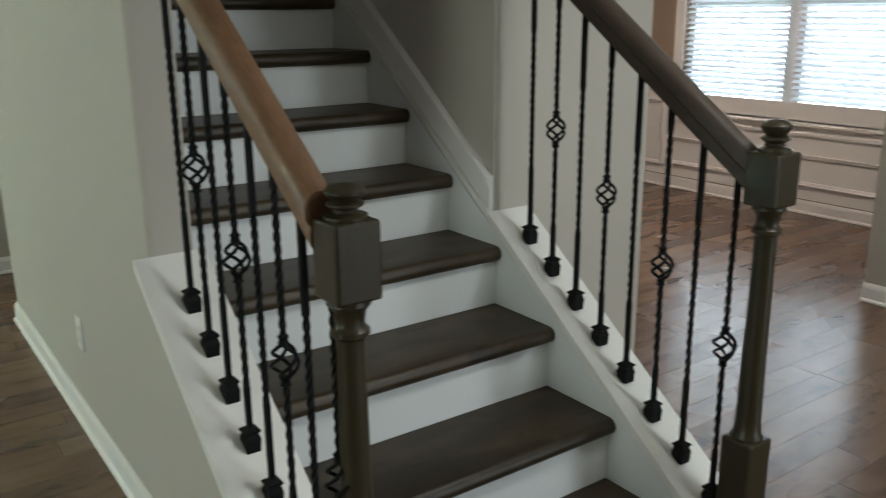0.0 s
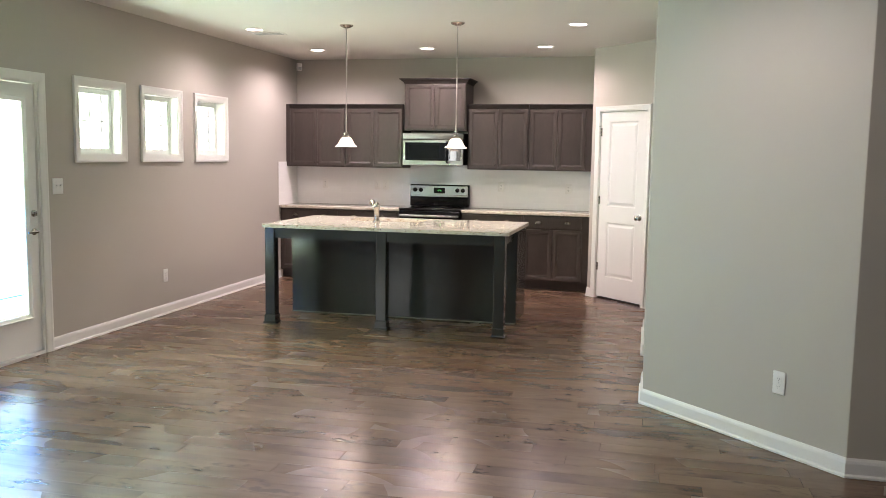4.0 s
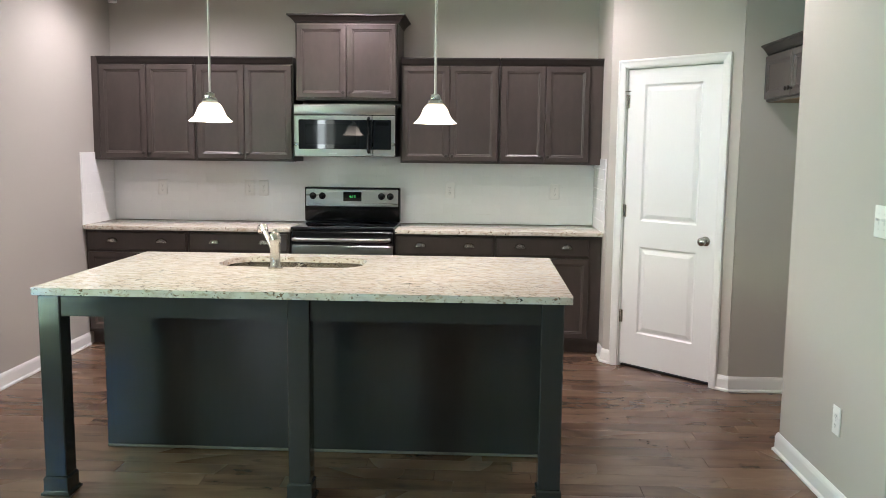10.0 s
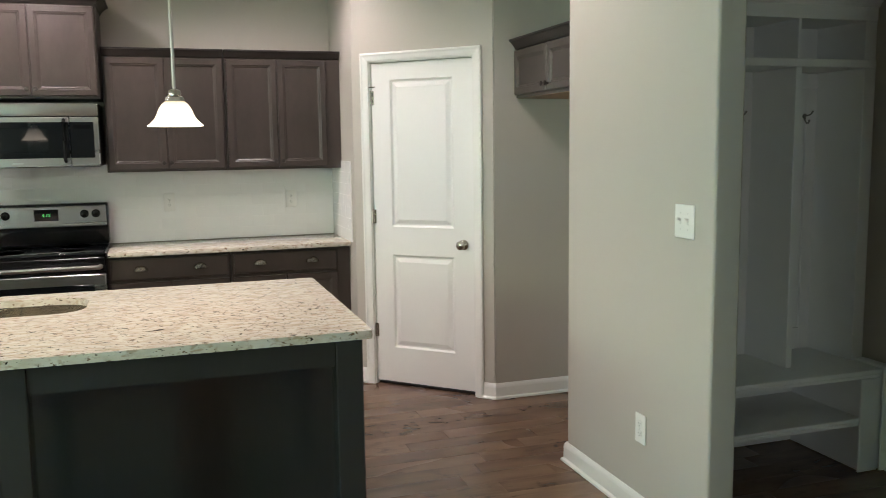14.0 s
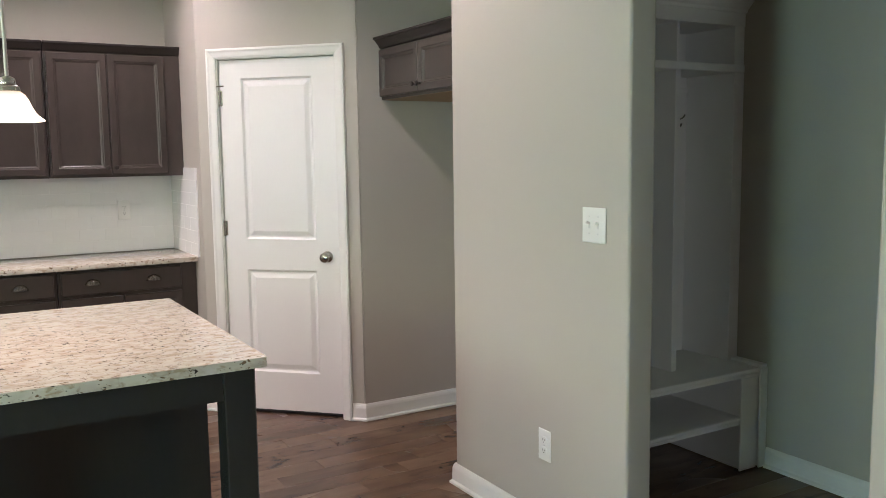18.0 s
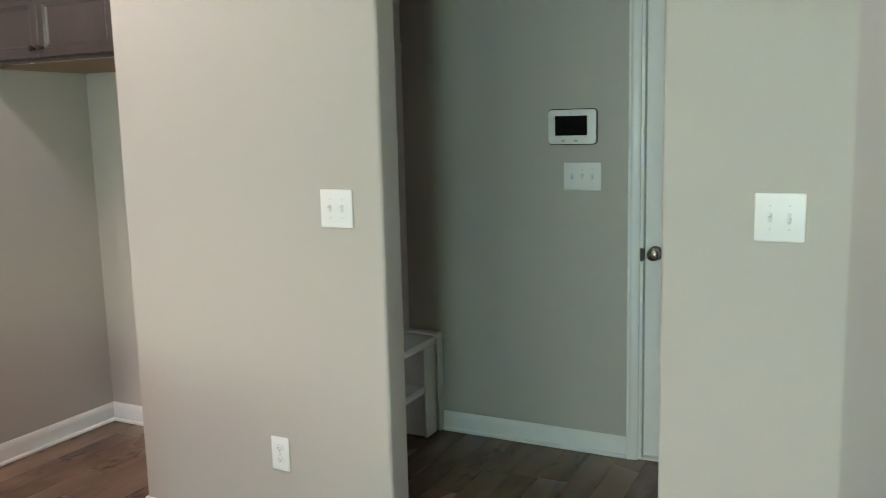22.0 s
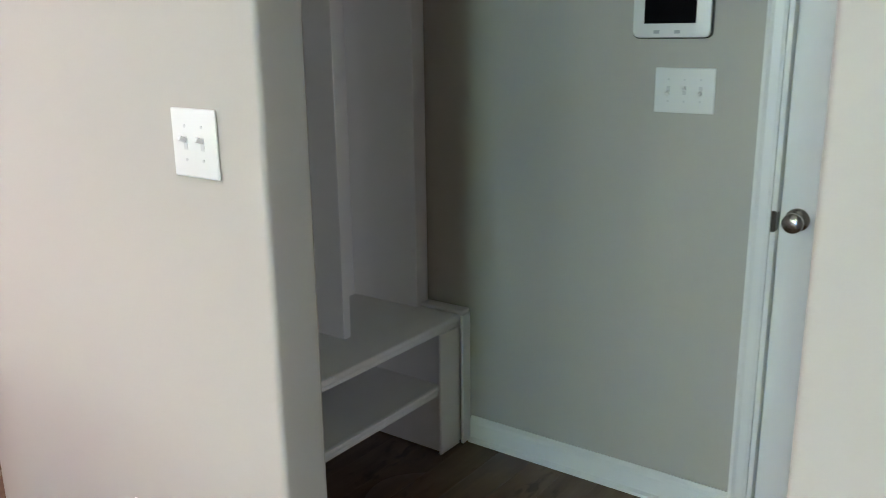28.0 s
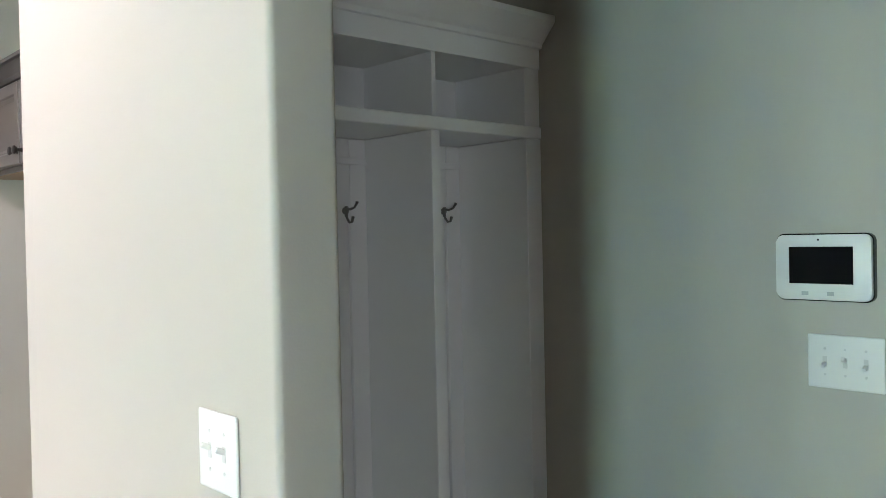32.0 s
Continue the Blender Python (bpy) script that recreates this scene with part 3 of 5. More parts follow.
def panel_door(name, m, w, h, panels, label, knob_u, knob_z=0.928, group="", t=0.035, hinge_u=None):
    """A two-panel moulded interior door; local x across, front towards -y."""
    d = thing(name, m, label, "door", kind="structure")
    bm = bmesh.new()
    face_with_holes(bm, 0, w, 0.012, h, panels, 0.0)
    for u0, u1, v0, v1 in panels:
        raised_panel(bm, u0, u1, v0, v1, 0.0)
    box(bm, 0, w, 0.0115, t, 0.012, h)
    box(bm, 0, 0.02, 0.0005, 0.0115, 0.012, h)
    box(bm, w - 0.02, w, 0.0005, 0.0115, 0.012, h)
    part("door_slab", bm, DOORW_MAT, d)
    k = knob_set(d, Matrix.Translation((knob_u, 0, knob_z)), NICKEL)
    if hinge_u is not None:
        for z in (0.347, 1.087, 1.834):
            bm = lathe(bmesh.new(), [(0.006, -0.045), (0.0065, -0.043), (0.0065, 0.043), (0.006, 0.045)], 10, (hinge_u, -0.008, z))
            box(bm, hinge_u - 0.003, hinge_u + 0.016, -0.0035, 0.001, z - 0.043, z + 0.043)
            part("hinge", bm, NICKEL, d)
    return d


# pantry door in the diagonal wall
pantry = panel_door("door_1", D45 @ pose(0.138, 0.012, 0.014), 0.704, 2.047, [(0.133, 0.568, 0.240, 0.846), (0.133, 0.568, 1.024, 1.944)], "white two-panel pantry door, closed, with nickel knob", 0.635, hinge_u=0.0)
bm = bmesh.new()
casing(bm, 0.128, 0.852, 0.0, 2.072, k=0.82)
bm.transform(D45)
structure("trim_pantry_door", bm, TRIM, "white moulded casing round the pantry door", "trim")
bm = one_box(0.1225, 0.134, 0.0, 0.11, 0, 2.0825)
box(bm, 0.846, 0.8575, 0.0, 0.11, 0, 2.0825)
box(bm, 0.134, 0.846, 0.0, 0.11, 2.066, 2.0825)
box(bm, 0.134, 0.846, 0.052, 0.11, 0.0, 0.008)
bm.transform(D45)
# added dark strip: keeps light from leaking through the gap under the door
strip = one_box(0.138, 0.842, 0.030, 0.075, 0.001, 0.013)
strip.transform(D45)
structure("threshold_pantry", strip, SUBFLOOR, "dark strip added to close the gap under the pantry door", "threshold")
structure("trim_pantry_jamb", bm, TRIM, "white pantry door jamb", "trim")
part("door_stop", tube(bmesh.new(), [(-0.012, -0.012, 1.90), (0.0, -0.03, 1.90), (0.05, -0.045, 1.90)], 0.004, 8), NICKEL, pantry, "small nickel hinge-pin door stop")

# garage door in the mudroom wall (local x runs along -y)
MUD = pose(MX, 7.482, 0, 0, 0, -90)
garage = panel_door("door_2", MUD @ pose(0.02, 0.03, 0), 0.887, 2.035, [(0.15, 0.725, 0.245, 0.86), (0.15, 0.725, 1.04, 1.93)], "white panelled door to the garage, closed, in the mudroom", 0.045, 0.942)
bm = bmesh.new()
casing(bm, 0.004, 0.923, 0.0, 2.042, k=0.76)
bm.transform(MUD)
structure("trim_mud_door", bm, TRIM, "white moulded casing round the mudroom door", "trim")
bm = one_box(0.0005, 0.017, 0.0, 0.12, 0, 2.0445)
box(bm, 0.910, 0.9265, 0.0, 0.12, 0, 2.0445)
box(bm, 0.017, 0.910, 0.0, 0.12, 2.038, 2.0445)
box(bm, 0.017, 0.910, 0.0, 0.12, 0.001, 0.010)
bm.transform(MUD)
structure("trim_mud_jamb", bm, TRIM, "white mudroom door jamb and sill", "trim")
bm = one_box(-0.0155, -0.0032, -0.0330, -0.0303, 0.908, 0.966, bevel=0.001)
box(bm, -0.0028, -0.0012, -0.0330, -0.004, 0.912, 0.962)
part("strike_plate", bm, BRONZE, garage, "dark bronze strike plate")

# patio door (local x runs along +y, front towards +x)
PAT = pose(WL, 5.77, 0, 0, 0, 90)
patio = thing("door_3", PAT @ pose(0.022, -0.0, 0), "white glazed patio door, closed, with lever handle and deadbolt", "door", kind="structure")
bm = one_box(0, 0.125, 0.02, 0.065, 0.03, 2.05)
box(bm, 0.79, 0.906, 0.02, 0.065, 0.03, 2.05)
box(bm, 0.125, 0.79, 0.02, 0.065, 0.03, 0.30)
box(bm, 0.125, 0.79, 0.02, 0.065, 1.945, 2.05)
part("door_slab", bm, DOORW_MAT, patio)
bm = bmesh.new()
casing(bm, 0.155, 0.765, 0.33, 1.915, foot=False, k=0.62)
bm.transform(Matrix.Translation((0, 0.02, 0)))
part("glazing_frame", bm, VINYL, patio)
pane = part("pane", one_box(0.1255, 0.7895, 0.040, 0.046, 0.3005, 1.9445), GLASS, patio, "clear door glass")
pane.visible_shadow = False
bm = lathe(bmesh.new(), [(0.027, 0), (0.027, 0.006), (0.02, 0.012), (0.012, 0.014), (0.012, 0.03), (0.012, 0.034)], 20, (0.862, 0.02, 0.945), "Y")
tube(bm, [(0.862, -0.018, 0.945), (0.83, -0.022, 0.947), (0.78, -0.018, 0.946), (0.762, -0.016, 0.945)], [0.011, 0.010, 0.008, 0.006], 10)
part("lever_handle", bm, NICKEL, patio, "brushed nickel lever handle", True)
bm = lathe(bmesh.new(), [(0.026, 0), (0.026, 0.008), (0.018, 0.014), (0.016, 0.018)], 20, (0.862, 0.02, 1.085), "Y")
box(bm, 0.856, 0.868, -0.012, 0.004, 1.068, 1.102, bevel=0.002)
part("deadbolt", bm, NICKEL, patio, "brushed nickel deadbolt", True)
bm = bmesh.new()
casing(bm, 0.004, 0.946, 0.0, 2.068, k=1.05)
bm.transform(PAT)
structure("trim_patio_door", bm, TRIM, "white moulded casing round the patio door", "trim")
bm = one_box(0.0005, 0.020, 0.0, 0.14, 0, 2.0745)
box(bm, 0.930, 0.9495, 0.0, 0.14, 0, 2.0745)
box(bm, 0.020, 0.930, 0.0, 0.14, 2.056, 2.0745)
box(bm, 0.020, 0.930, -0.012, 0.14, 0.001, 0.026)
bm.transform(PAT)
structure("trim_patio_jamb", bm, TRIM, "white patio door jamb and sill", "trim")

# three small square windows
for i, wy in enumerate((7.185, 8.11, 9.04)):
    M = pose(WL, wy, 1.527, 0, 0, 90)
    win = thing("window_%d" % (i + 1), M, "small square white window with muntins, daylight behind", "window", "small kitchen windows", "structure")
    bm = bmesh.new()
    casing(bm, 0.004, 0.566, 0.004, 0.563, foot=False, k=1.0)
    part("casing", bm, TRIM, win)
    bm = one_box(0.0005, 0.012, 0.0, 0.15, 0.0005, 0.5665)
    box(bm, 0.558, 0.5695, 0.0, 0.15, 0.0005, 0.5665)
    box(bm, 0.012, 0.558, 0.0, 0.15, 0.0005, 0.012)
    box(bm, 0.012, 0.558, 0.0, 0.15, 0.555, 0.5665)
    part("jamb", bm, TRIM, win)
    bm = one_box(0.012, 0.056, 0.085, 0.135, 0.012, 0.555)
    box(bm, 0.514, 0.558, 0.085, 0.135, 0.012, 0.555)
    box(bm, 0.056, 0.514, 0.085, 0.135, 0.012, 0.056)
    box(bm, 0.056, 0.514, 0.085, 0.135, 0.511, 0.555)
    part("window_frame", bm, VINYL, win)
    part("muntin", one_box(0.056, 0.514, 0.104, 0.112, 0.279, 0.289), VINYL, win)
    part("muntin", one_box(0.280, 0.290, 0.101, 0.109, 0.056, 0.511), VINYL, win)
    p = part("pane", one_box(0.054, 0.516, 0.115, 0.119, 0.054, 0.513), GLASS, win)
    p.visible_shadow = False

# stone chimney outside, beyond the small windows
chim = thing("stone_chimney", pose(-6.15, 10.36, -0.45), "pale stone-veneer chimney standing outside the window", "chimney")
part("core", one_box(-1.05, 1.05, 0.03, 0.70, 0.0, 3.9), MORTAR, chim)
z = 1.35
while z < 3.2:
    h = random.uniform(0.10, 0.19)
    x = -1.05
    while x < 1.0:
        w = min(random.uniform(0.16, 0.46), 1.05 - x)
        part("stone", one_box(x + 0.004, x + w - 0.004, -random.uniform(0.0, 0.012), 0.035, z + 0.004, z + h - 0.004, bevel=0.006), STONE, chim)
        x += w
    z += h

# dining window: twin units, blinds, wainscot
DW = pose(DX, 4.875, 0, 0, 0, -90)
dwin = thing("window_4", DW, "wide white twin window with lowered white blinds in the dining room", "window", kind="structure")
bm = bmesh.new()
casing(bm, 0.0, 1.92, 0.65, 2.3, foot=False, k=1.25)
part("casing", bm, TRIM, dwin)
part("window_sill", one_box(-0.10, 2.02, -0.045, 0.02, 0.635, 0.658, bevel=0.006), TRIM, dwin)
for u in (0.0, 0.98):
    bm = one_box(u + 0.001, u + 0.05, 0.06, 0.14, 0.651, 2.299)
    box(bm, u + 0.89, u + 0.939, 0.06, 0.14, 0.651, 2.299)
    box(bm, u + 0.05, u + 0.89, 0.06, 0.14, 0.651, 0.71)
    box(bm, u + 0.05, u + 0.89, 0.06, 0.14, 2.24, 2.299)
    box(bm, u + 0.05, u + 0.89, 0.08, 0.13, 1.49, 1.53)
    part("window_frame", bm, VINYL, dwin)
    p = part("pane", one_box(u + 0.048, u + 0.892, 0.105, 0.11, 0.708, 2.242), GLASS, dwin)
    p.visible_shadow = False
part("mullion", one_box(0.939, 0.981, 0.05, 0.145, 0.651, 2.299), VINYL, dwin)
slat = mesh_of("slat", one_box(-0.455, 0.455, -0.024, 0.024, -0.0012, 0.0012), BLIND)
for n, u in enumerate((0.47, 1.45)):
    bl = thing("window_blind", DW @ pose(u, 0.02, 0), "white horizontal slat blind, slats half open, in the dining window", "blind", "dining window blinds")
    part("head_rail", one_box(-0.462, 0.462, -0.027, 0.027, 2.255, 2.297, bevel=0.003), BLIND, bl)
    part("bottom_rail", one_box(-0.455, 0.455, -0.024, 0.024, 0.662, 0.678, bevel=0.003), BLIND, bl)
    for k in range(38):
        s = new("slat", slat)
        s.parent = bl
        s.matrix_basis = pose(0, 0, 0.700 + k * 0.0412, 24)
    for cu in (-0.32, 0.32):
        part("ladder_cord", tube(bmesh.new(), [(cu, -0.026, 0.67), (cu, -0.026, 2.26)], 0.0012, 5), BLIND, bl)

bm = one_box(DX - 0.004, DX - 0.0005, 2.37, 6.25, 0.105, 0.80)
structure("wainscot", bm, TRIM, "white wainscot below the dining window", "wainscot")
bm = sweep(bmesh.new(), [(DX - 0.004, 6.2), (DX - 0.004, 4.99)], [(0, 0.80), (0.02, 0.80), (0.028, 0.83), (0.02, 0.86), (0, 0.86)])
structure("trim_chair_rail", bm, TRIM, "white chair rail moulding", "trim")
for y0, y1, z0, z1 in ((5.03, 5.75, 0.185, 0.735), (2.80, 4.985, 0.205, 0.435)):
    bm = bmesh.new()
    casing(bm, 0.03, y1 - y0 - 0.03, z0 + 0.03, z1 - 0.03, foot=False, k=0.45)
    bm.transform(pose(DX - 0.004, y1, 0, 0, 0, -90))
    structure("trim_panel_mould", bm, TRIM, "white picture-frame moulding on the wainscot", "trim")

# ---- kitchen cabinets ----


def shaker(bm, u0, u1, v0, v1, y, t=0.02, fw=0.055):
    """A cabinet door or drawer front: frame, stepped inner edge and sunk panel; front at y towards -y."""
    box(bm, u0, u1, y + 0.011, y + t, v0, v1)
    steps = [(0.0, 0.004), (0.004, 0.0), (fw - 0.018, 0.0), (fw - 0.013, 0.004), (fw - 0.009, 0.004), (fw, 0.0105)]
    rings = [[bm.verts.new((x, y + d, z)) for x, z in ((u0 + o, v0 + o), (u1 - o, v0 + o), (u1 - o, v1 - o), (u0 + o, v1 - o))] for o, d in steps]
    rings.insert(0, [bm.verts.new((x, y + 0.011, z)) for x, z in ((u0, v0), (u1, v0), (u1, v1), (u0, v1))])
    for a, b in zip(rings, rings[1:]):
        for i in range(4):
            bm.faces.new((a[i], a[(i + 1) % 4], b[(i + 1) % 4], b[i]))
    bm.faces.new(rings[-1])
    return bm


KNOB = mesh_of("knob", lathe(bmesh.new(), [(0.008, 0), (0.006, 0.004), (0.005, 0.012), (0.011, 0.017), (0.014, 0.022), (0.012, 0.027), (0.004, 0.029)], 16, axis="Y"), BRONZE, True)


def cup_mesh():
    bm = bmesh.new()
    n, rows = 14, []
    for j in range(6):
        f = j / 5 * math.pi / 2
        rows.append([bm.verts.new((0.043 * math.cos(math.pi * i / n) * (0.35 + 0.65 * math.cos(f * 0.9)), -0.024 * math.sin(f) - 0.001, -0.012 + 0.034 * math.sin(math.pi * i / n) * math.cos(f) ** 0.8)) for i in range(n + 1)])
    for a, b in zip(rows, rows[1:]):
        for i in range(n):
            bm.faces.new((a[i], a[i + 1], b[i + 1], b[i]))
    bmesh.ops.solidify(bm, geom=list(bm.faces), thickness=0.002)
    return mesh_of("cup_pull", bm, NICKEL, True)


CUP = cup_mesh()


def fitted(name, data, parent, x, y, z):
    ob = new(name, data)
    ob.parent = parent
    ob.matrix_basis = Matrix.Translation((x, y, z))
    return ob


def upper_unit(m, w, z0, z1, depth, label, filler=0.0, crown=0.048, over=0.03, sides=(0, 0), knob_side="in", name="upper_cabinet", ends=True):
    """A wall cabinet with two doors; local x across, front face of the doors at y = 0."""
    c = thing(name, m, label, "cabinet", "kitchen wall cabinets")
    part("body", one_box(0, w + filler, 0.0205, depth, z0, z1), CABINET, c)
    g = 0.003
    half = w / 2
    for i in range(2):
        a, b = (g + 0.008, half - g / 2) if i == 0 else (half + g / 2, w - g - 0.008)
        bm = shaker(bmesh.new(), a, b, z0 + 0.016, z1 - 0.012, 0.0)
        d = part("cabinet_door", bm, CABINET, c)
        fitted("knob", KNOB, d, (b - 0.022) if i == 0 else (a + 0.022), 0.0, z0 + 0.055)
    if crown:
        pr = [(0.0, z1 - 0.004), (0.006, z1), (0.012, z1 + 0.012), (over * 0.8, z1 + crown * 0.75), (over, z1 + crown * 0.8), (over, z1 + crown), (0.0, z1 + crown)]
        W = w + filler
        path = [(W, 0.018), (0, 0.018)]
        if sides[1]:
            path = [(W, depth)] + path
        if sides[0]:
            path = path + [(0, depth)]
        part("crown_moulding", sweep(bmesh.new(), path[::-1], pr), CROWN, c)
        box_top = one_box(0, W, 0.0185, depth, z1, z1 + crown - 0.002)
        part("top_panel", box_top, CABINET, c)
    return c


UF, UD = 11.215, WB - 11.215
upper_unit(pose(-4.757, UF, 0), 0.745, 1.405, 2.135, UD, "dark espresso two-door wall cabinet over the counter")
upper_unit(pose(-4.008, UF, 0), 0.745, 1.405, 2.135, UD, "dark espresso two-door wall cabinet beside the microwave")
upper_unit(pose(-2.453, UF, 0), 0.735, 1.405, 2.135, UD, "dark espresso two-door wall cabinet beside the microwave")
upper_unit(pose(-1.713, UF, 0), 0.675, 1.405, 2.135, UD, "dark espresso two-door wall cabinet next to the pantry", filler=0.086)
bm = one_box(WL + 0.001, -4.758, UF + 0.02, WB, 1.405, 2.183)
tagged(part("cabinet_filler", bm, CABINET), "dark espresso filler strip between cabinet and wall", "cabinet")
upper_unit(pose(-3.225, 11.13, 0), 0.760, 1.862, 2.425, WB - 11.13, "raised dark espresso wall cabinet over the microwave", crown=0.056, over=0.055, sides=(1, 1))
# cabinet over the refrigerator niche, doors towards -x
upper_unit(pose(-0.135, 10.145, 0, 0, 0, -90), 0.905, 1.818, 2.100, 0.62, "dark espresso two-door cabinet over the empty refrigerator niche", filler=0.15, crown=0.055, over=0.045)
bm = one_box(-0.105, 0.485, 9.09, 10.14, 1.8155, 1.8178)
tagged(part("cabinet_underside", bm, CAB_IN), "raw plywood underside of the niche cabinet", "cabinet")

BF = 11.03


def base_unit(m, w, label, filler_l=0.0, filler_r=0.0):
    c = thing("base_cabinet", m, label, "cabinet", "kitchen base cabinets")
    dpt = WB - BF
    bm = one_box(-filler_l, w + filler_r, 0.0205, dpt, 0.10, 0.888)
    box(bm, -filler_l, w + filler_r, 0.085, dpt, 0.003, 0.10)
    part("body", bm, CABINET, c)
    bm = one_box(0.016, w - 0.016, 0.0, 0.02, 0.738, 0.870, bevel=0.006, segs=2)
    d = part("drawer_front", bm, CABINET, c)
    for f in (0.26, 0.745):
        fitted("cup_pull", CUP, d, w * f, 0.0, 0.806)
    for i in range(2):
        a, b = (0.012, w / 2 - 0.002) if i == 0 else (w / 2 + 0.002, w - 0.012)
        part("cabinet_door", shaker(bmesh.new(), a, b, 0.125, 0.718, 0.0), CABINET, c)
    return c


base_unit(pose(-4.803, BF, 0), 0.773, "dark espresso base cabinet with drawer and cup pulls", 0.006)
base_unit(pose(-4.025, BF, 0), 0.765, "dark espresso base cabinet with drawer and cup pulls beside the range")
base_unit(pose(-2.475, BF, 0), 0.74, "dark espresso base cabinet with drawer and cup pulls beside the range")
base_unit(pose(-1.73, BF, 0), 0.70, "dark espresso base cabinet with drawer, next to the pantry", 0, 0.078)
for x0, x1, lab in ((WL + 0.002, -3.250, "cream speckled granite countertop along the window end"), (-2.470, -0.952, "cream speckled granite countertop by the pantry")):
    t = tagged(part("countertop", one_box(x0, x1, 10.992, WB - 0.001, 0.889, 0.920, bevel=0.004, segs=2), GRANITE, None, "", True), lab, "countertop")

# range
RG = pose(-3.238, 10.985, 0)
rng = thing("kitchen_range", RG, "black and stainless electric range with glass cooktop", "range")
W = 0.757
part("body", one_box(0, W, 0.03, 0.58, 0.02, 0.905), BLACK, rng)
part("cooktop", one_box(-0.004, W + 0.004, 0.0, 0.53, 0.906, 0.932, bevel=0.008, segs=3), BLACKGLASS, rng, "glossy black glass cooktop", True)
bm = one_box(0.0, W, 0.50, 0.588, 0.933, 1.203, bevel=0.010, segs=2)
part("backguard", bm, BLACK, rng, "", True)
bm = one_box(0.012, W - 0.012, 0.488, 0.4995, 1.052, 1.190, bevel=0.005)
guard = part("control_panel", bm, STEEL, rng, "stainless control panel")
for u in (0.070, 0.144, 0.613, 0.683):
    part("burner_knob", lathe(bmesh.new(), [(0.027, 0), (0.027, 0.006), (0.021, 0.010), (0.018, 0.026), (0.012, 0.028)], 20, (u, 0.488, 1.135), "Y"), BLACK, guard, "", True)
part("clock_display", one_box(0.311, 0.455, 0.483, 0.4875, 1.095, 1.168, bevel=0.002), SCREEN, guard, "dark clock display")
part("badge", one_box(0.34, 0.40, 0.4865, 0.4878, 1.068, 1.074), GREYPL, guard)
font = bpy.data.curves.new("clock_digits", "FONT")
font.body, font.size, font.align_x, font.extrude = "4:18", 0.030, "CENTER", 0.0002
digits = new("clock_digits", font)
bpy.context.view_layer.update()
me = bpy.data.meshes.new_from_object(digits)
bpy.data.objects.remove(digits)
me.materials.clear()
me.materials.append(DIGITS)
digits = new("clock_digits", me)
digits.parent = guard
digits.matrix_basis = pose(0.383, 0.4825, 1.122, 90)
od = part("oven_door", one_box(0.004, W - 0.004, -0.005, 0.0295, 0.19, 0.80, bevel=0.006), STEEL, rng, "stainless oven door")
part("oven_window", one_box(0.07, W - 0.07, -0.009, -0.0055, 0.27, 0.735, bevel=0.002), BLACKGLASS, od, "black oven window")
bm = tube(bmesh.new(), [(0.03, -0.006, 0.845), (0.03, -0.052, 0.845), (0.06, -0.062, 0.845), (W - 0.06, -0.062, 0.845), (W - 0.03, -0.052, 0.845), (W - 0.03, -0.006, 0.845)], 0.014, 12)
part("oven_handle", bm, STEEL, rng, "curved stainless oven handle", True)
part("top_strip", one_box(0.004, W - 0.004, -0.004, 0.0295, 0.808, 0.900, bevel=0.005), BLACK, rng)
part("storage_drawer", one_box(0.004, W - 0.004, -0.004, 0.0295, 0.03, 0.182, bevel=0.005), STEEL, rng)
for u, v, r in ((0.20, 0.14, 0.105), (0.56, 0.14, 0.08), (0.20, 0.38, 0.08), (0.56, 0.38, 0.105)):
    part("burner_ring", lathe(bmesh.new(), [(r, 0.9322), (r, 0.9327), (r - 0.004, 0.9327), (r - 0.004, 0.9322)], 32, (u, v, 0)), RING, rng)

# microwave
mw = thing("microwave_oven", pose(-3.232, 11.10, 1.447), "stainless over-the-range microwave with black glass door", "microwave")
part("body", one_box(0, 0.75, 0.025, 0.47, 0.004, 0.385), BLACK, mw)
part("vent_grille", one_box(0.0, 0.75, 0.0, 0.0245, 0.308, 0.385, bevel=0.006, segs=2), STEEL, mw, "stainless vent strip", True)
dr = part("microwave_door", one_box(0.0, 0.582, 0.0, 0.0245, 0.0, 0.304, bevel=0.005), STEEL, mw, "stainless door frame")
part("door_glass", one_box(0.035, 0.5812, -0.004, -0.0005, 0.056, 0.272, bevel=0.003), OVENGLASS, dr, "black glass")
part("inner_window", one_box(0.085, 0.46, -0.0052, -0.0042, 0.090, 0.240), MESHSCREEN, dr)
part("control_side", one_box(0.586, 0.75, 0.0, 0.0245, 0.0, 0.304, bevel=0.005), STEEL, mw)
kp = part("keypad", one_box(0.5868, 0.722, -0.004, -0.0005, 0.056, 0.272, bevel=0.003), OVENGLASS, mw, "black glass keypad")
part("key_display", one_box(0.608, 0.705, -0.0046, -0.0041, 0.232, 0.256), SCREEN, kp)
part("microwave_handle", tube(bmesh.new(), [(0.556, -0.006, 0.285), (0.556, -0.034, 0.272), (0.556, -0.040, 0.16), (0.556, -0.034, 0.048), (0.556, -0.006, 0.036)], 0.011, 12), BLACK, dr, "black curved handle", True)
part("badge", one_box(0.26, 0.32, -0.0012, -0.0004, 0.022, 0.030), GREYPL, mw)

# ---- island ----
IX0, IX1, IY0, IY1 = -3.735, -1.456, 8.27, 9.53
isl = thing("kitchen_island", pose(-2.595, 8.90, 0), "dark stained wooden kitchen island on square legs", "kitchen island")


def rel(bm):
    bm.transform(Matrix.Translation((2.595, -8.90, 0)))
    return bm


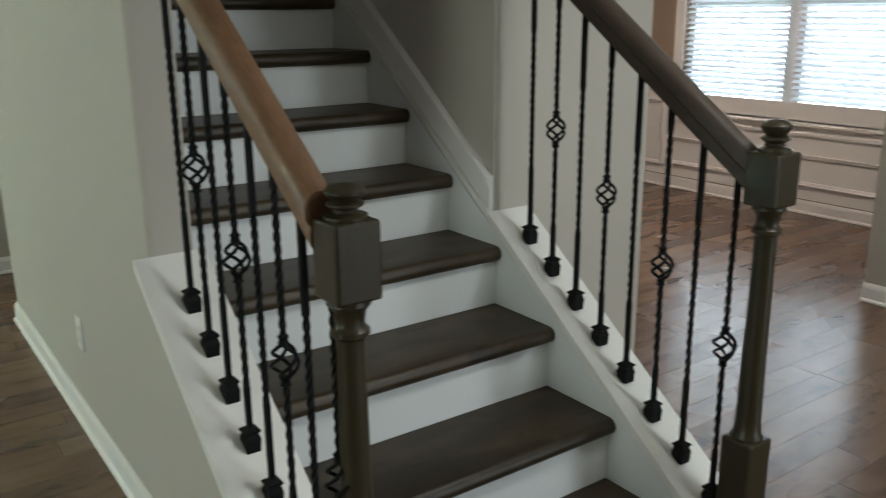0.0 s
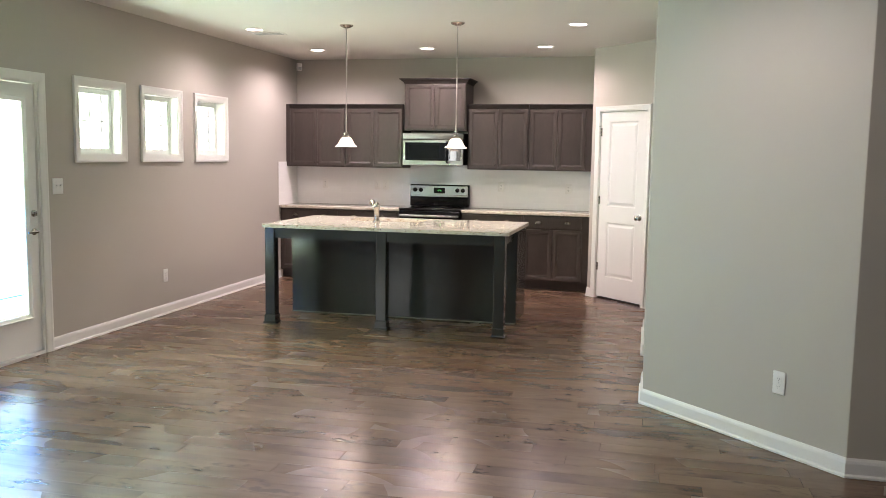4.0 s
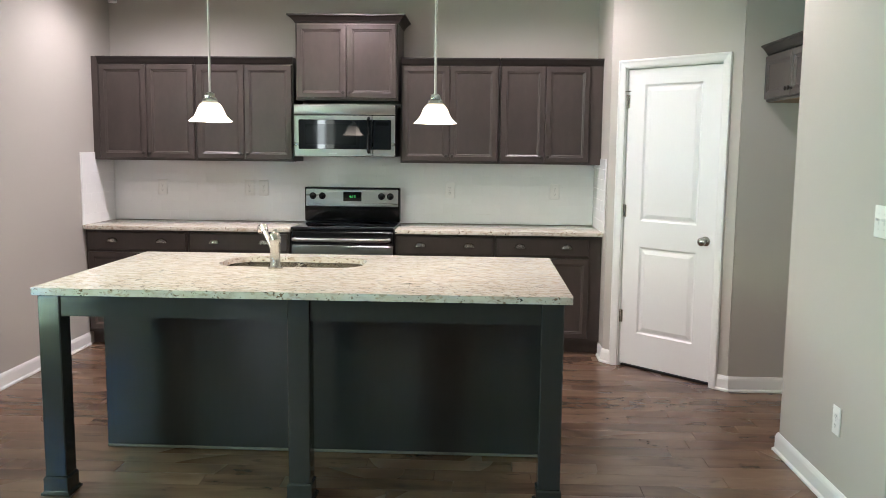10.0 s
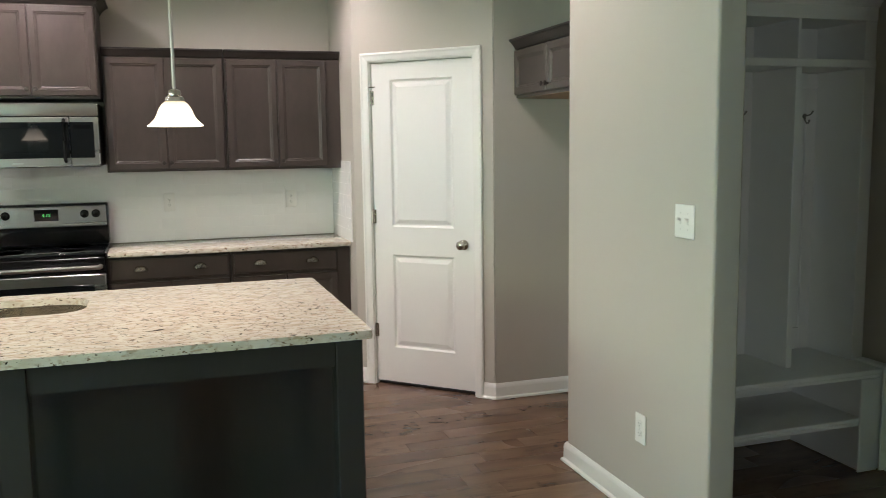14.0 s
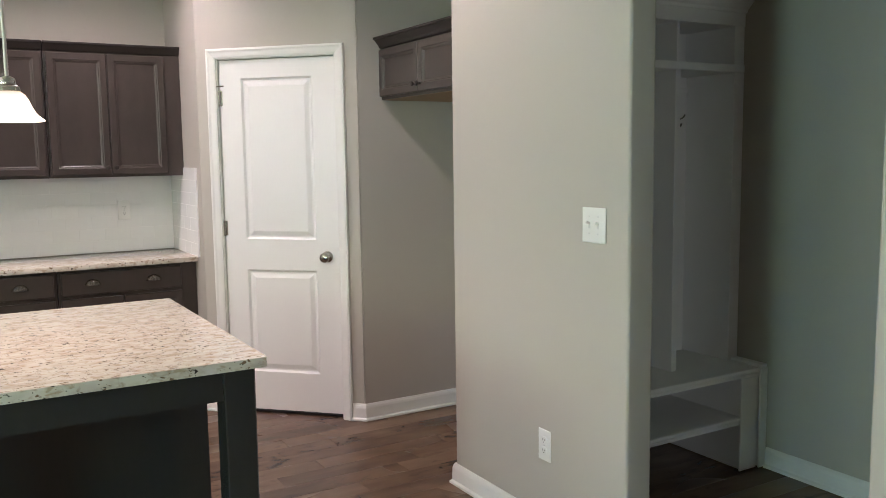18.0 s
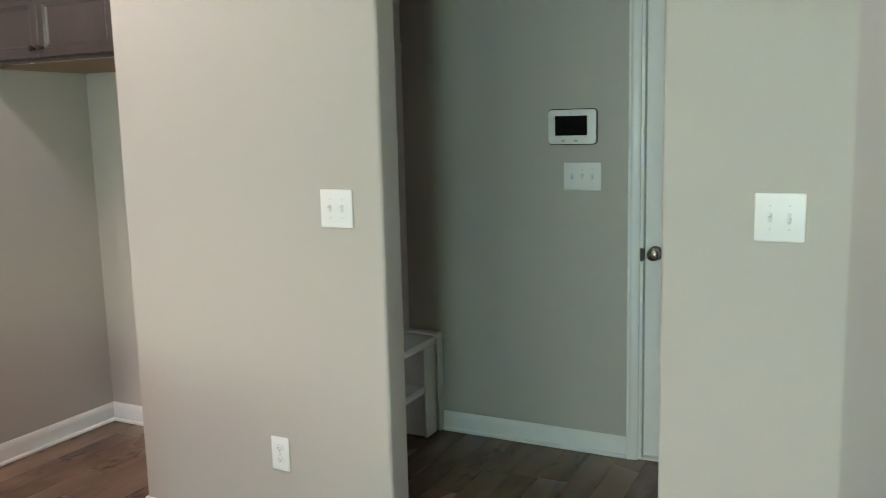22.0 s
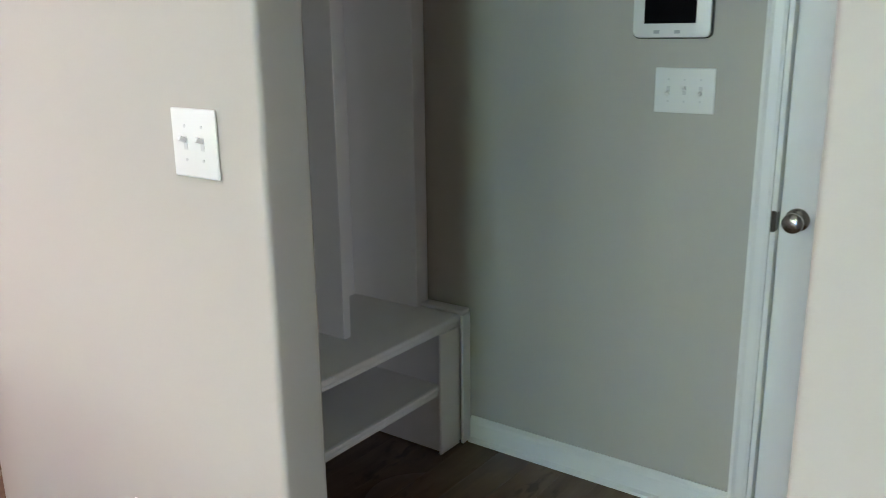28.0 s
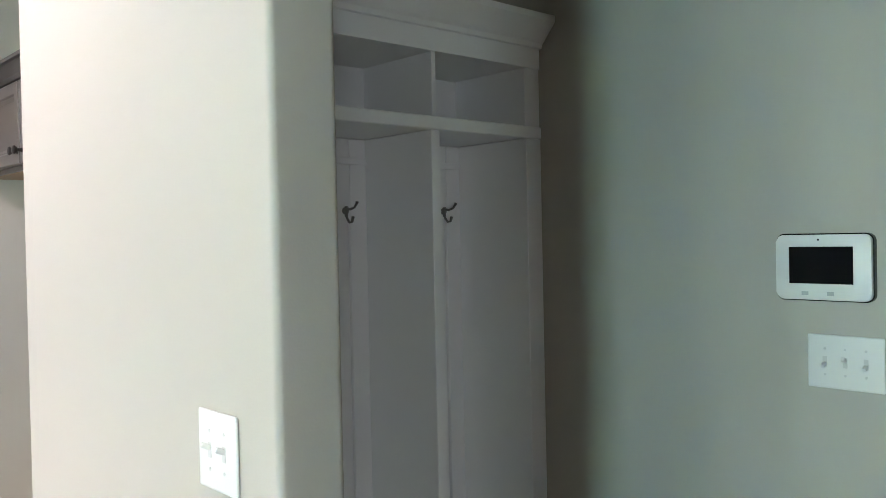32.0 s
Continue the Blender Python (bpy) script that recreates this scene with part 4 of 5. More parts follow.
bm = one_box(-3.70, -1.49, 8.925, 9.49, 0.095, 0.66)
box(bm, -3.70, -3.24, 8.925, 9.49, 0.66, 0.888)
box(bm, -2.39, -1.49, 8.925, 9.49, 0.66, 0.888)
box(bm, -3.24, -2.39, 8.925, 8.965, 0.66, 0.888)
box(bm, -3.24, -2.39, 9.465, 9.49, 0.66, 0.888)
box(bm, -3.68, -1.51, 8.945, 9.42, 0.003, 0.095)
part("body", rel(bm), ISLAND, isl)
part("back_panel", rel(one_box(-3.712, -1.478, 8.905, 8.9245, 0.012, 0.862)), ISLAND, isl, "flat dark back panel")
part("panel_shoe", rel(one_box(-3.712, -1.478, 8.891, 8.9045, 0.003, 0.017, bevel=0.005, segs=2)), SHOEWOOD, isl, "pale shoe strip along the panel foot")
for x in (-3.702, -1.488):
    part("side_panel", rel(one_box(min(x, x + (0.012 if x > -2 else -0.012)), max(x, x + (0.012 if x > -2 else -0.012)), 8.926, 9.485, 0.012, 0.862)), ISLAND, isl)
for x in (-3.668, -2.600, -1.536):
    bm = one_box(x - 0.047, x + 0.047, 8.290, 8.384, 0.085, 0.888, bevel=0.004)
    leg = part("leg", rel(bm), ISLAND, isl)
    pr = [(0.0, 0.004), (0.016, 0.004), (0.016, 0.012), (0.006, 0.022), (0.006, 0.078), (0.0, 0.086)]
    bm = sweep(bmesh.new(), [(x - 0.047, 8.290), (x - 0.047, 8.384), (x + 0.047, 8.384), (x + 0.047, 8.290)][::-1], pr, True)
    box(bm, x - 0.046, x + 0.046, 8.291, 8.383, 0.003, 0.084)
    part("leg_base", rel(bm), ISLAND, leg)
for a, b in ((-3.620, -2.648), (-2.552, -1.584)):
    part("apron", rel(one_box(a, b, 8.302, 8.322, 0.796, 0.8885)), ISLAND, isl)
for x in (-3.685, -1.520):
    part("apron", rel(one_box(x - 0.01, x + 0.01, 8.385, 8.904, 0.796, 0.8885)), ISLAND, isl)
for i in range(4):
    a = -3.66 + i * 0.54
    part("cabinet_door", rel(one_box(a, a + 0.53, 9.4905, 9.509, 0.12, 0.86, bevel=0.003)), ISLAND, isl)

# granite top with an undermounted double sink
SX0, SX1, SY0, SY1 = -3.185, -2.440, 9.005, 9.40


def loop(pts, z, bm):
    vs = [bm.verts.new((x, y, z)) for x, y in pts]
    return [bm.edges.new((vs[i], vs[(i + 1) % len(vs)])) for i in range(len(vs))]


outer = rounded([(IX0, IY0), (IX1, IY0), (IX1, IY1), (IX0, IY1)], [0.012] * 4, 3)
hole = rounded([(SX0, SY0), (SX1, SY0), (SX1, SY1), (SX0, SY1)], [0.12, 0.12, 0.15, 0.15], 8)
bm = bmesh.new()
edges = loop(outer, 0.920, bm) + loop(hole, 0.920, bm)
bmesh.ops.triangle_fill(bm, edges=edges, use_beauty=True)
for f in list(bm.faces):
    f.normal_update()
ext = bmesh.ops.extrude_face_region(bm, geom=list(bm.faces))
bmesh.ops.translate(bm, verts=[v for v in ext["geom"] if isinstance(v, bmesh.types.BMVert)], vec=(0, 0, -0.0305))
tagged(part("island_countertop", bm, GRANITE), "polished cream granite slab with brown flecks on the island", "countertop")
sink = thing("kitchen_sink", pose(-2.8125, 9.2025, 0.888), "undermounted stainless double-bowl sink in the island", "sink")
for x0, x1 in ((-0.375, -0.012), (0.012, 0.375)):
    pts = rounded([(x0, -0.20), (x1, -0.20), (x1, 0.20), (x0, 0.20)], [0.07] * 4, 5)
    bm = bmesh.new()
    n = len(pts)
    cx = (x0 + x1) / 2
    rings = [[bm.verts.new((cx + (x - cx) * k, y * k, z)) for x, y in pts] for k, z in ((1.06, -0.001), (1.0, -0.001), (0.985, -0.15), (0.93, -0.175), (0.1, -0.18))]
    for a, b in zip(rings, rings[1:]):
        for i in range(n):
            bm.faces.new((a[i], a[(i + 1) % n], b[(i + 1) % n], b[i]))
    bm.faces.new(rings[-1])
    bowl = part("bowl", bm, SINKSTEEL, sink, "", True)
    part("drain", lathe(bmesh.new(), [(0.04, -0.1795), (0.04, -0.176), (0.03, -0.177), (0.012, -0.1785)], 20, (cx, 0, 0)), NICKEL, bowl, "", True)
fa = thing("faucet", pose(-2.856, 8.955, 0.9205), "brushed nickel single-post faucet with pull-out spray", "faucet")
part("post", lathe(bmesh.new(), [(0.036, 0), (0.036, 0.006), (0.027, 0.012), (0.025, 0.02), (0.024, 0.122), (0.028, 0.128), (0.029, 0.152), (0.024, 0.172), (0.012, 0.184)], 24), NICKEL, fa, "", True)
part("lever", tube(bmesh.new(), [(0.0, 0.0, 0.165), (0.004, -0.006, 0.178), (0.012, -0.030, 0.190)], [0.014, 0.012, 0.007], 12), NICKEL, fa, "", True)
sp = part("spout", tube(bmesh.new(), [(0.0, 0.01, 0.062), (-0.045, 0.075, 0.122), (-0.086, 0.135, 0.172)], [0.013, 0.013, 0.014], 12), NICKEL, fa, "", True)
part("spray_head", tube(bmesh.new(), [(-0.083, 0.131, 0.168), (-0.095, 0.147, 0.184), (-0.111, 0.171, 0.180), (-0.118, 0.182, 0.164)], [0.017, 0.024, 0.024, 0.019], 14), NICKEL, sp, "", True)

# ---- pendants, downlights, ceiling fittings ----


def pendant(x, y):
    p = thing("pendant_lamp", pose(x, y, H), "nickel pendant lamp with lit white glass bell shade", "pendant lamp", "pendants over the island")
    part("canopy", lathe(bmesh.new(), [(0.064, -0.001), (0.064, -0.006), (0.050, -0.018), (0.022, -0.028), (0.008, -0.032)], 28), NICKEL, p, "", True)
    z = 1.762 - H
    part("rod", lathe(bmesh.new(), [(0.006, -0.030), (0.006, z + 0.01)], 10), ROD, p, "", True)
    part("socket_cap", lathe(bmesh.new(), [(0.010, z + 0.012), (0.022, z + 0.006), (0.025, z - 0.006), (0.024, z - 0.014), (0.034, z - 0.020), (0.038, z - 0.034), (0.034, z - 0.036)], 24), NICKEL, p, "", True)
    prof = [(0.036, -0.034), (0.052, -0.046), (0.062, -0.062), (0.070, -0.082), (0.080, -0.100), (0.096, -0.116), (0.109, -0.125)]
    prof = [(r * 0.94, h) for r, h in prof]
    pr = [(r, z + h) for r, h in prof] + [(r - 0.004, z + h - 0.002) for r, h in prof[::-1]]
    bm = bmesh.new()
    n = 40
    rings = [[bm.verts.new((r * math.cos(2 * math.pi * i / n), r * math.sin(2 * math.pi * i / n), h)) for i in range(n)] for r, h in pr]
    for a, b in zip(rings, rings[1:]):
        for i in range(n):
            bm.faces.new((a[i], a[(i + 1) % n], b[(i + 1) % n], b[i]))
    part("shade", bm, SHADE_GLOW, p, "glowing white glass bell shade", True)
    part("bulb", lathe(bmesh.new(), [(0.012, z - 0.036), (0.017, z - 0.046), (0.024, z - 0.058), (0.026, z - 0.070), (0.023, z - 0.080), (0.012, z - 0.086)], 20), BULB_GLOW, p, "lit bulb", True)
    d = bpy.data.lights.new("pendant_light", "POINT")
    d.energy, d.color, d.shadow_soft_size = PENDW, (1.0, 0.80, 0.63), 0.012
    new("pendant_light", d).matrix_world = look((x, y, 1.762 - 0.101), (x, y, 0))


for x in (-3.132, -2.062):
    pendant(x, 8.85)


def downlight(x, y, watts=CANW, colour=(1.0, 0.872, 0.812), soft=0.05, cone=158, blend=0.6):
    p = thing("recessed_downlight", pose(x, y, H), "white recessed ceiling downlight, switched on", "downlight", "ceiling downlights")
    part("trim_ring", lathe(bmesh.new(), [(0.098, -0.0005), (0.098, -0.004), (0.085, -0.007), (0.074, -0.003), (0.074, -0.0005)], 32), TRIM, p, "", True)
    part("lens", lathe(bmesh.new(), [(0.0735, -0.0008), (0.0735, -0.0042), (0.03, -0.005), (0.004, -0.005)], 32), CAN_GLOW, p, "lit lens", True)
    d = bpy.data.lights.new("downlight_beam", "SPOT")
    d.energy, d.color, d.shadow_soft_size, d.spot_size, d.spot_blend = watts, colour, soft, radians(cone), blend
    new("downlight_beam", d).matrix_world = look((x, y, H - 0.02), (x, y, 0))


for x, y, k, cone, blend in ((-4.14, 8.99, 0.75, 158, 0.7), (-4.14, 10.62, 1.02, 161, 0.6), (-2.81, 10.62, 1.3, 161, 0.6), (-1.475, 10.62, 0.66, 161, 0.6), (-0.995, 9.10, 0.60, 150, 0.5), (-0.35, 5.30, 0.48, 158, 0.6)):
    downlight(x, y, CANW * k, (1.0, 0.90, 0.84) if x < -4 else (1.0, 0.872, 0.812), cone=cone, blend=blend)
downlight(1.95, 0.75, FOYERW, (0.95, 1.0, 0.94), 0.42, 150, 0.8)
downlight(4.1, 4.2, FOYERW * 0.85, (1.0, 0.82, 0.70))
vt = thing("ceiling_vent", pose(-4.12, 9.28, H), "small white ceiling air register", "vent")
part("frame", one_box(-0.16, 0.16, -0.075, 0.075, -0.006, -0.0005, bevel=0.002), TRIM, vt)
for k in range(6):
    part("slat", one_box(-0.14, 0.14, -0.058 + k * 0.02, -0.046 + k * 0.02, -0.009, -0.0062), GREYPL, vt)
md = thing("corner_sensor", pose(-4.77, 11.54, 2.672, 0, 0, 45), "small white plastic sensor high in the wall corner", "sensor")
part("housing", one_box(-0.032, 0.032, -0.052, -0.005, -0.05, 0.05, bevel=0.010, segs=3), PLASTIC, md, "", True)
part("lens", one_box(-0.022, 0.022, -0.0545, -0.0522, -0.035, 0.0, bevel=0.001), GREYPL, md)


# ---- switches and outlets ----


def plate(bm, w, h, t=0.006):
    return box(bm, -w / 2, w / 2, -t, -0.0005, -h / 2, h / 2, bevel=0.0035, segs=3)


def switch_plate(m, gangs, label, up=(1,), w=None):
    w = w or {1: 0.074, 2: 0.122, 3: 0.170}[gangs]
    s = thing("light_switch", m, label, "light switch")
    part("plate", plate(bmesh.new(), w, 0.124), PLASTIC, s, "", True)
    for g in range(gangs):
        u = (g - (gangs - 1) / 2) * 0.046
        part("toggle_slot", one_box(u - 0.005, u + 0.005, -0.0066, -0.0061, -0.012, 0.012), SLOTPALE, s)
        k = 1 if up[g % len(up)] else -1
        bm = one_box(-0.0042, 0.0042, -0.016, 0.0, -0.0045, 0.0045, bevel=0.0012)
        bm.transform(pose(u, -0.006, k * 0.004, -k * 24))
        part("toggle", bm, PLASTIC, s)
        for v in (-0.030, 0.030):
            part("screw", lathe(bmesh.new(), [(0.003, 0.006), (0.003, 0.0068)], 8, (u, 0, v), "Y"), SLOTPALE, s)
    return s


def outlet(m, label, name="wall_outlet"):
    s = thing(name, m, label, "outlet", "wall outlets")
    part("plate", plate(bmesh.new(), 0.076, 0.124), PLASTIC, s, "", True)
    for v in (-0.0205, 0.0205):
        bm = plan(bmesh.new(), rounded([(-0.017, v - 0.014), (0.017, v - 0.014), (0.017, v + 0.014), (-0.017, v + 0.014)], [0.009] * 4, 4), 0.0, 0.0022)
        bm.transform(pose(0, -0.0061, 0, 90))
        r = part("receptacle", bm, PLASTIC, s)
        for u, h in ((-0.0063, 0.008), (0.0063, 0.0065)):
            part("slot", one_box(u - 0.0012, u + 0.0012, -0.0088, -0.0084, v + 0.002 - h / 2, v + 0.002 + h / 2), SLOT, r)
        part("slot", lathe(bmesh.new(), [(0.0024, 0.0084), (0.0024, 0.0088)], 8, (0, 0, v - 0.008), "Y"), SLOT, r)
    part("screw", lathe(bmesh.new(), [(0.003, 0.006), (0.003, 0.0068)], 8, (0, 0, 0), "Y"), GREYPL, s)
    return s


FACE_W = -90                    # plates on walls that face -x
switch_plate(pose(XA, 8.131, 1.260, 0, 0, FACE_W), 2, "white double toggle switch plate on the greige wall")
switch_plate(pose(XA, 6.792, 1.268, 0, 0, FACE_W), 2, "white double toggle switch plate by the mudroom opening", (1, 0))
switch_plate(pose(MX, 7.738, 1.277, 0, 0, FACE_W), 3, "white triple toggle switch plate in the mudroom", (0, 1, 0), 0.172)
switch_plate(pose(WL, 6.908, 1.282, 0, 0, 90), 2, "white switch plate beside the patio door")
outlet(pose(XA, 8.412, 0.383, 0, 0, FACE_W), "white duplex outlet low on the greige wall")
outlet(pose(0.402, 5.903, 0.382, 0, 0, -45), "white duplex outlet on the diagonal wall")
outlet(pose(0.656, 3.234, 0.388, 0, 0, -90), "white duplex outlet on the stair wall")
outlet(pose(WL, 8.40, 0.377, 0, 0, 90), "white duplex outlet on the window wall")
ch = thing("thermostat", pose(0.656, 4.20, 1.505, 0, 0, -90), "small white wall thermostat on the stair wall", "thermostat")
part("housing", one_box(-0.052, 0.052, -0.026, -0.0005, -0.054, 0.054, bevel=0.006, segs=3), PLASTIC, ch, "", True)
part("display", one_box(-0.030, 0.030, -0.0268, -0.0262, 0.002, 0.032), GREYPL, ch)
part("slider", one_box(-0.02, 0.02, -0.030, -0.0262, -0.046, -0.038), PLASTIC, ch)

# alarm panel
al = thing("alarm_panel", pose(MX, 7.780, 1.496, 0, 0, FACE_W), "white alarm keypad with dark screen on the mudroom wall", "alarm panel")
def round_slab(w, h, r, y0, y1):
    """A slab with rounded corners that stands upright, front at y0."""
    bm = plan(bmesh.new(), rounded([(-w, -h), (w, -h), (w, h), (-w, h)], [r] * 4, 6), 0.0, y1 - y0)
    bm.transform(pose(0, y1, 0, 90))
    return bm


part("back_rim", round_slab(0.1120, 0.0785, 0.018, -0.014, -0.0005), BLACK, al)
bm = round_slab(0.1092, 0.0755, 0.016, -0.024, -0.0145)
bmesh.ops.bevel(bm, geom=[e for e in bm.edges if all(v.co.y < -0.0239 for v in e.verts)], offset=0.004, segments=2, affect="EDGES", profile=0.5)
part("housing", bm, PLASTIC, al, "", True)
part("camera_dot", lathe(bmesh.new(), [(0.0025, 0.0241), (0.0025, 0.0245)], 10, (-0.008, 0, 0.064), "Y"), SLOT, al)
part("screen", one_box(-0.077, 0.070, -0.0250, -0.0242, -0.038, 0.048, bevel=0.0003), SCREEN, al, "dark blank screen")
for u in (-0.040, 0.019):
    part("button", one_box(u - 0.008, u + 0.008, -0.0248, -0.0242, -0.065, -0.056, bevel=0.0002), GREYPL, al)

# ---- mudroom lockers ----
lk = thing("mudroom_locker", pose(0.42, 8.75, 0), "white built-in mudroom locker with bench, cubbies and hooks", "locker")


def rl(bm):
    bm.transform(Matrix.Translation((-0.42, -8.75, 0)))
    return bm


LX0, LX1, LF, LB = -0.186, 1.051, 8.64, 8.95
part("backboard", rl(one_box(LX0, LX1, LB, 8.995, 0.004, 2.16)), LOCKER, lk)
stl = [(LX0, -0.14), (0.212, 0.244), (0.602, 0.634), (0.985, LX1)]
for a, b in stl:
    part("upright", rl(one_box(a, b, LF, LB - 0.0005, 0.4915, 1.876, bevel=0.002)), LOCKER, lk)
    part("upright", rl(one_box((a + b) / 2 - 0.008 if 0 < a < 0.9 else a, (a + b) / 2 + 0.008 if 0 < a < 0.9 else b, LF + 0.003, LB - 0.0005, 1.9135, 2.0895, bevel=0.002)), LOCKER, lk)
part("hook_shelf", rl(one_box(LX0, LX1, LF - 0.004, LB - 0.0005, 1.877, 1.913, bevel=0.003)), LOCKER, lk)
part("top_panel", rl(one_box(LX0, LX1, LF, LB - 0.0005, 2.09, 2.165)), LOCKER, lk)
pr = [(0.0, 2.150), (0.010, 2.152), (0.014, 2.165), (0.022, 2.172), (0.050, 2.205), (0.062, 2.218), (0.066, 2.222), (0.066, 2.240), (0.0, 2.240)]
part("crown_moulding", rl(sweep(bmesh.new(), [(LX0, LF), (LX1, LF)], pr)), LOCKER, lk, "stepped white crown moulding")
part("crown_top", rl(one_box(LX0, LX1, LF + 0.0005, LB, 2.166, 2.239)), LOCKER, lk)
part("bench_seat", rl(one_box(LX0, LX1, 8.470, LB - 0.0005, 0.470, 0.491, bevel=0.005, segs=2)), LOCKER, lk, "white bench seat")
part("seat_nosing", rl(one_box(LX0, 1.003, 8.476, 8.496, 0.452, 0.4695, bevel=0.004, segs=2)), LOCKER, lk)
part("shoe_shelf", rl(one_box(LX0, 0.909, 8.486, LB - 0.0005, 0.243, 0.262, bevel=0.003)), LOCKER, lk, "white shoe shelf")
part("shelf_nosing", rl(one_box(LX0, 0.887, 8.476, 8.4855, 0.248, 0.264, bevel=0.003)), LOCKER, lk)
part("shelf_nosing", rl(one_box(LX0, 0.887, 8.480, 8.4855, 0.229, 0.2475, bevel=0.003)), LOCKER, lk)
part("end_panel", rl(one_box(0.910, LX1, 8.484, LB - 0.0005, 0.004, 0.4695, bevel=0.002)), LOCKER, lk)
part("end_trim", rl(one_box(0.888, 1.003, 8.472, 8.4835, 0.004, 0.4515, bevel=0.004)), LOCKER, lk)
part("end_cap_trim", rl(one_box(1.004, LX1 + 0.0025, 8.462, 8.64, 0.4915, 0.506, bevel=0.003)), LOCKER, lk)
part("base_trim", rl(one_box(1.004, LX1 + 0.0025, 8.458, 8.4695, 0.004, 0.491, bevel=0.003)), LOCKER, lk)
for (_, a), (b, _) in zip(stl, stl[1:]):
    u0, u1 = a + 0.001, b - 0.001
    for s0, s1, z0, z1 in ((u0, u0 + 0.06, 0.486, 1.876), (u1 - 0.06, u1, 0.486, 1.876), (u0 + 0.06, u1 - 0.06, 0.486, 0.60), (u0 + 0.06, u1 - 0.06, 1.64, 1.876)):
        part("panel_frame", rl(one_box(s0, s1, LB - 0.016, LB - 0.001, z0, z1, bevel=0.002)), LOCKER, lk)
    part("frieze_mould", rl(one_box(u0, u1, LB - 0.022, LB - 0.0165, 1.80, 1.822, bevel=0.002)), LOCKER, lk)
    h = thing("coat_hook", pose((u0 + u1) / 2 + 0.10, LB - 0.016, 1.666), "dark nickel double coat hook on the locker back", "coat hook", "locker hooks")
    bm = lathe(bmesh.new(), [(0.011, 0), (0.011, 0.004), (0.007, 0.007)], 16, (0, 0, 0), "Y")
    part("rosette", bm, HOOKMETAL, h, "", True)
    part("back_bar", tube(bmesh.new(), [(0, -0.0057, 0.0131), (0, -0.0057, -0.0180)], 0.0049, 8), HOOKMETAL, h, "", True)
    part("upper_prong", tube(bmesh.new(), [(0, -0.0041, 0.0066), (0, -0.0246, 0.0033), (0, -0.0459, 0.0082), (0, -0.0574, 0.0197), (0, -0.0590, 0.0246)], [0.0049, 0.0037, 0.0033, 0.0041, 0.0049], 8), HOOKMETAL, h, "", True)
    part("lower_prong", tube(bmesh.new(), [(0, -0.0041, -0.0033), (0, -0.0082, -0.0213), (0, -0.0197, -0.0344), (0, -0.0328, -0.0328), (0, -0.0385, -0.0180)], [0.0049, 0.0037, 0.0033, 0.0037, 0.0049], 8), HOOKMETAL, h, "", True)

# ---- staircase ----
RISE, RUN, Y1 = 0.19, 0.251, 1.425      # nosing of the first tread at Y1
SXL, SXR = 0.772, 1.688
st = thing("staircase", pose(1.23, 1.45, 0), "closed staircase with dark wooden treads and white risers", "staircase")


def rs(bm):
    bm.transform(Matrix.Translation((-1.23, -1.45, 0)))
    return bm


for n in range(1, 15):
    y = Y1 + (n - 1) * RUN
    z = n * RISE
    part("riser", rs(one_box(SXL, SXR, y + 0.028, y + 0.046, z - RISE + 0.0005, z - 0.0475)), RISER, st, "white painted riser")
    bm = one_box(SXL + 0.001, SXR, y + 0.0235, y + RUN + 0.03, z - 0.047, z - 0.0005)
    lathe(bm, [(0.0232, SXL + 0.001), (0.0232, SXR)], 12, (0, 0, 0))
    for v in bm.verts[8:]:
        x0, y0, z0 = v.co
        v.co = (z0, y + 0.0232 + x0, z - 0.0238 + y0)
    part("tread", rs(bm), TREAD, st, "dark walnut-stained tread with rounded nosing", True)
CZ = 0.783 - 2.15 * 0.750               # top of the sloping cap: z = CZ + 0.75 y
CS = 0.750


def sloped(bm, x0, x1, y0, y1, lo, hi, slope=CS, foot=None):
    """A block between two parallel sloping lines lo and hi (heights at y = 0)."""
    pts = [(y0, (foot if foot is not None else lo + slope * y0)), (y1, (foot if foot is not None else lo + slope * y1)), (y1, hi + slope * y1), (y0, hi + slope * y0)]
    vs = [[bm.verts.new((x, y, z)) for y, z in pts] for x in (x0, x1)]
    bm.faces.new(vs[0])
    bm.faces.new(vs[1][::-1])
    for i in range(4):
        j = (i + 1) % 4
        bm.faces.new((vs[0][j], vs[0][i], vs[1][i], vs[1][j]))
    return bm


structure("wall_knee_left", sloped(bmesh.new(), 0.656, 0.7715, 1.40, 2.2945, 0, CZ - 0.0305, foot=0.0), PAINT, "greige knee wall under the left balustrade", "wall")
structure("wall_knee_right", sloped(bmesh.new(), 1.712, 1.832, 1.40, 2.249, 0, CZ - 0.0305, foot=0.0), PAINT, "greige knee wall under the right balustrade", "wall")
structure("trim_cap_left", sloped(bmesh.new(), 0.616, 0.796, 1.375, 2.2845, CZ - 0.03, CZ), TRIM, "white sloping cap under the balusters", "trim")
structure("trim_cap_right", sloped(bmesh.new(), 1.690, 1.856, 1.375, 2.2495, CZ - 0.03, CZ), TRIM, "white sloping cap under the balusters", "trim")
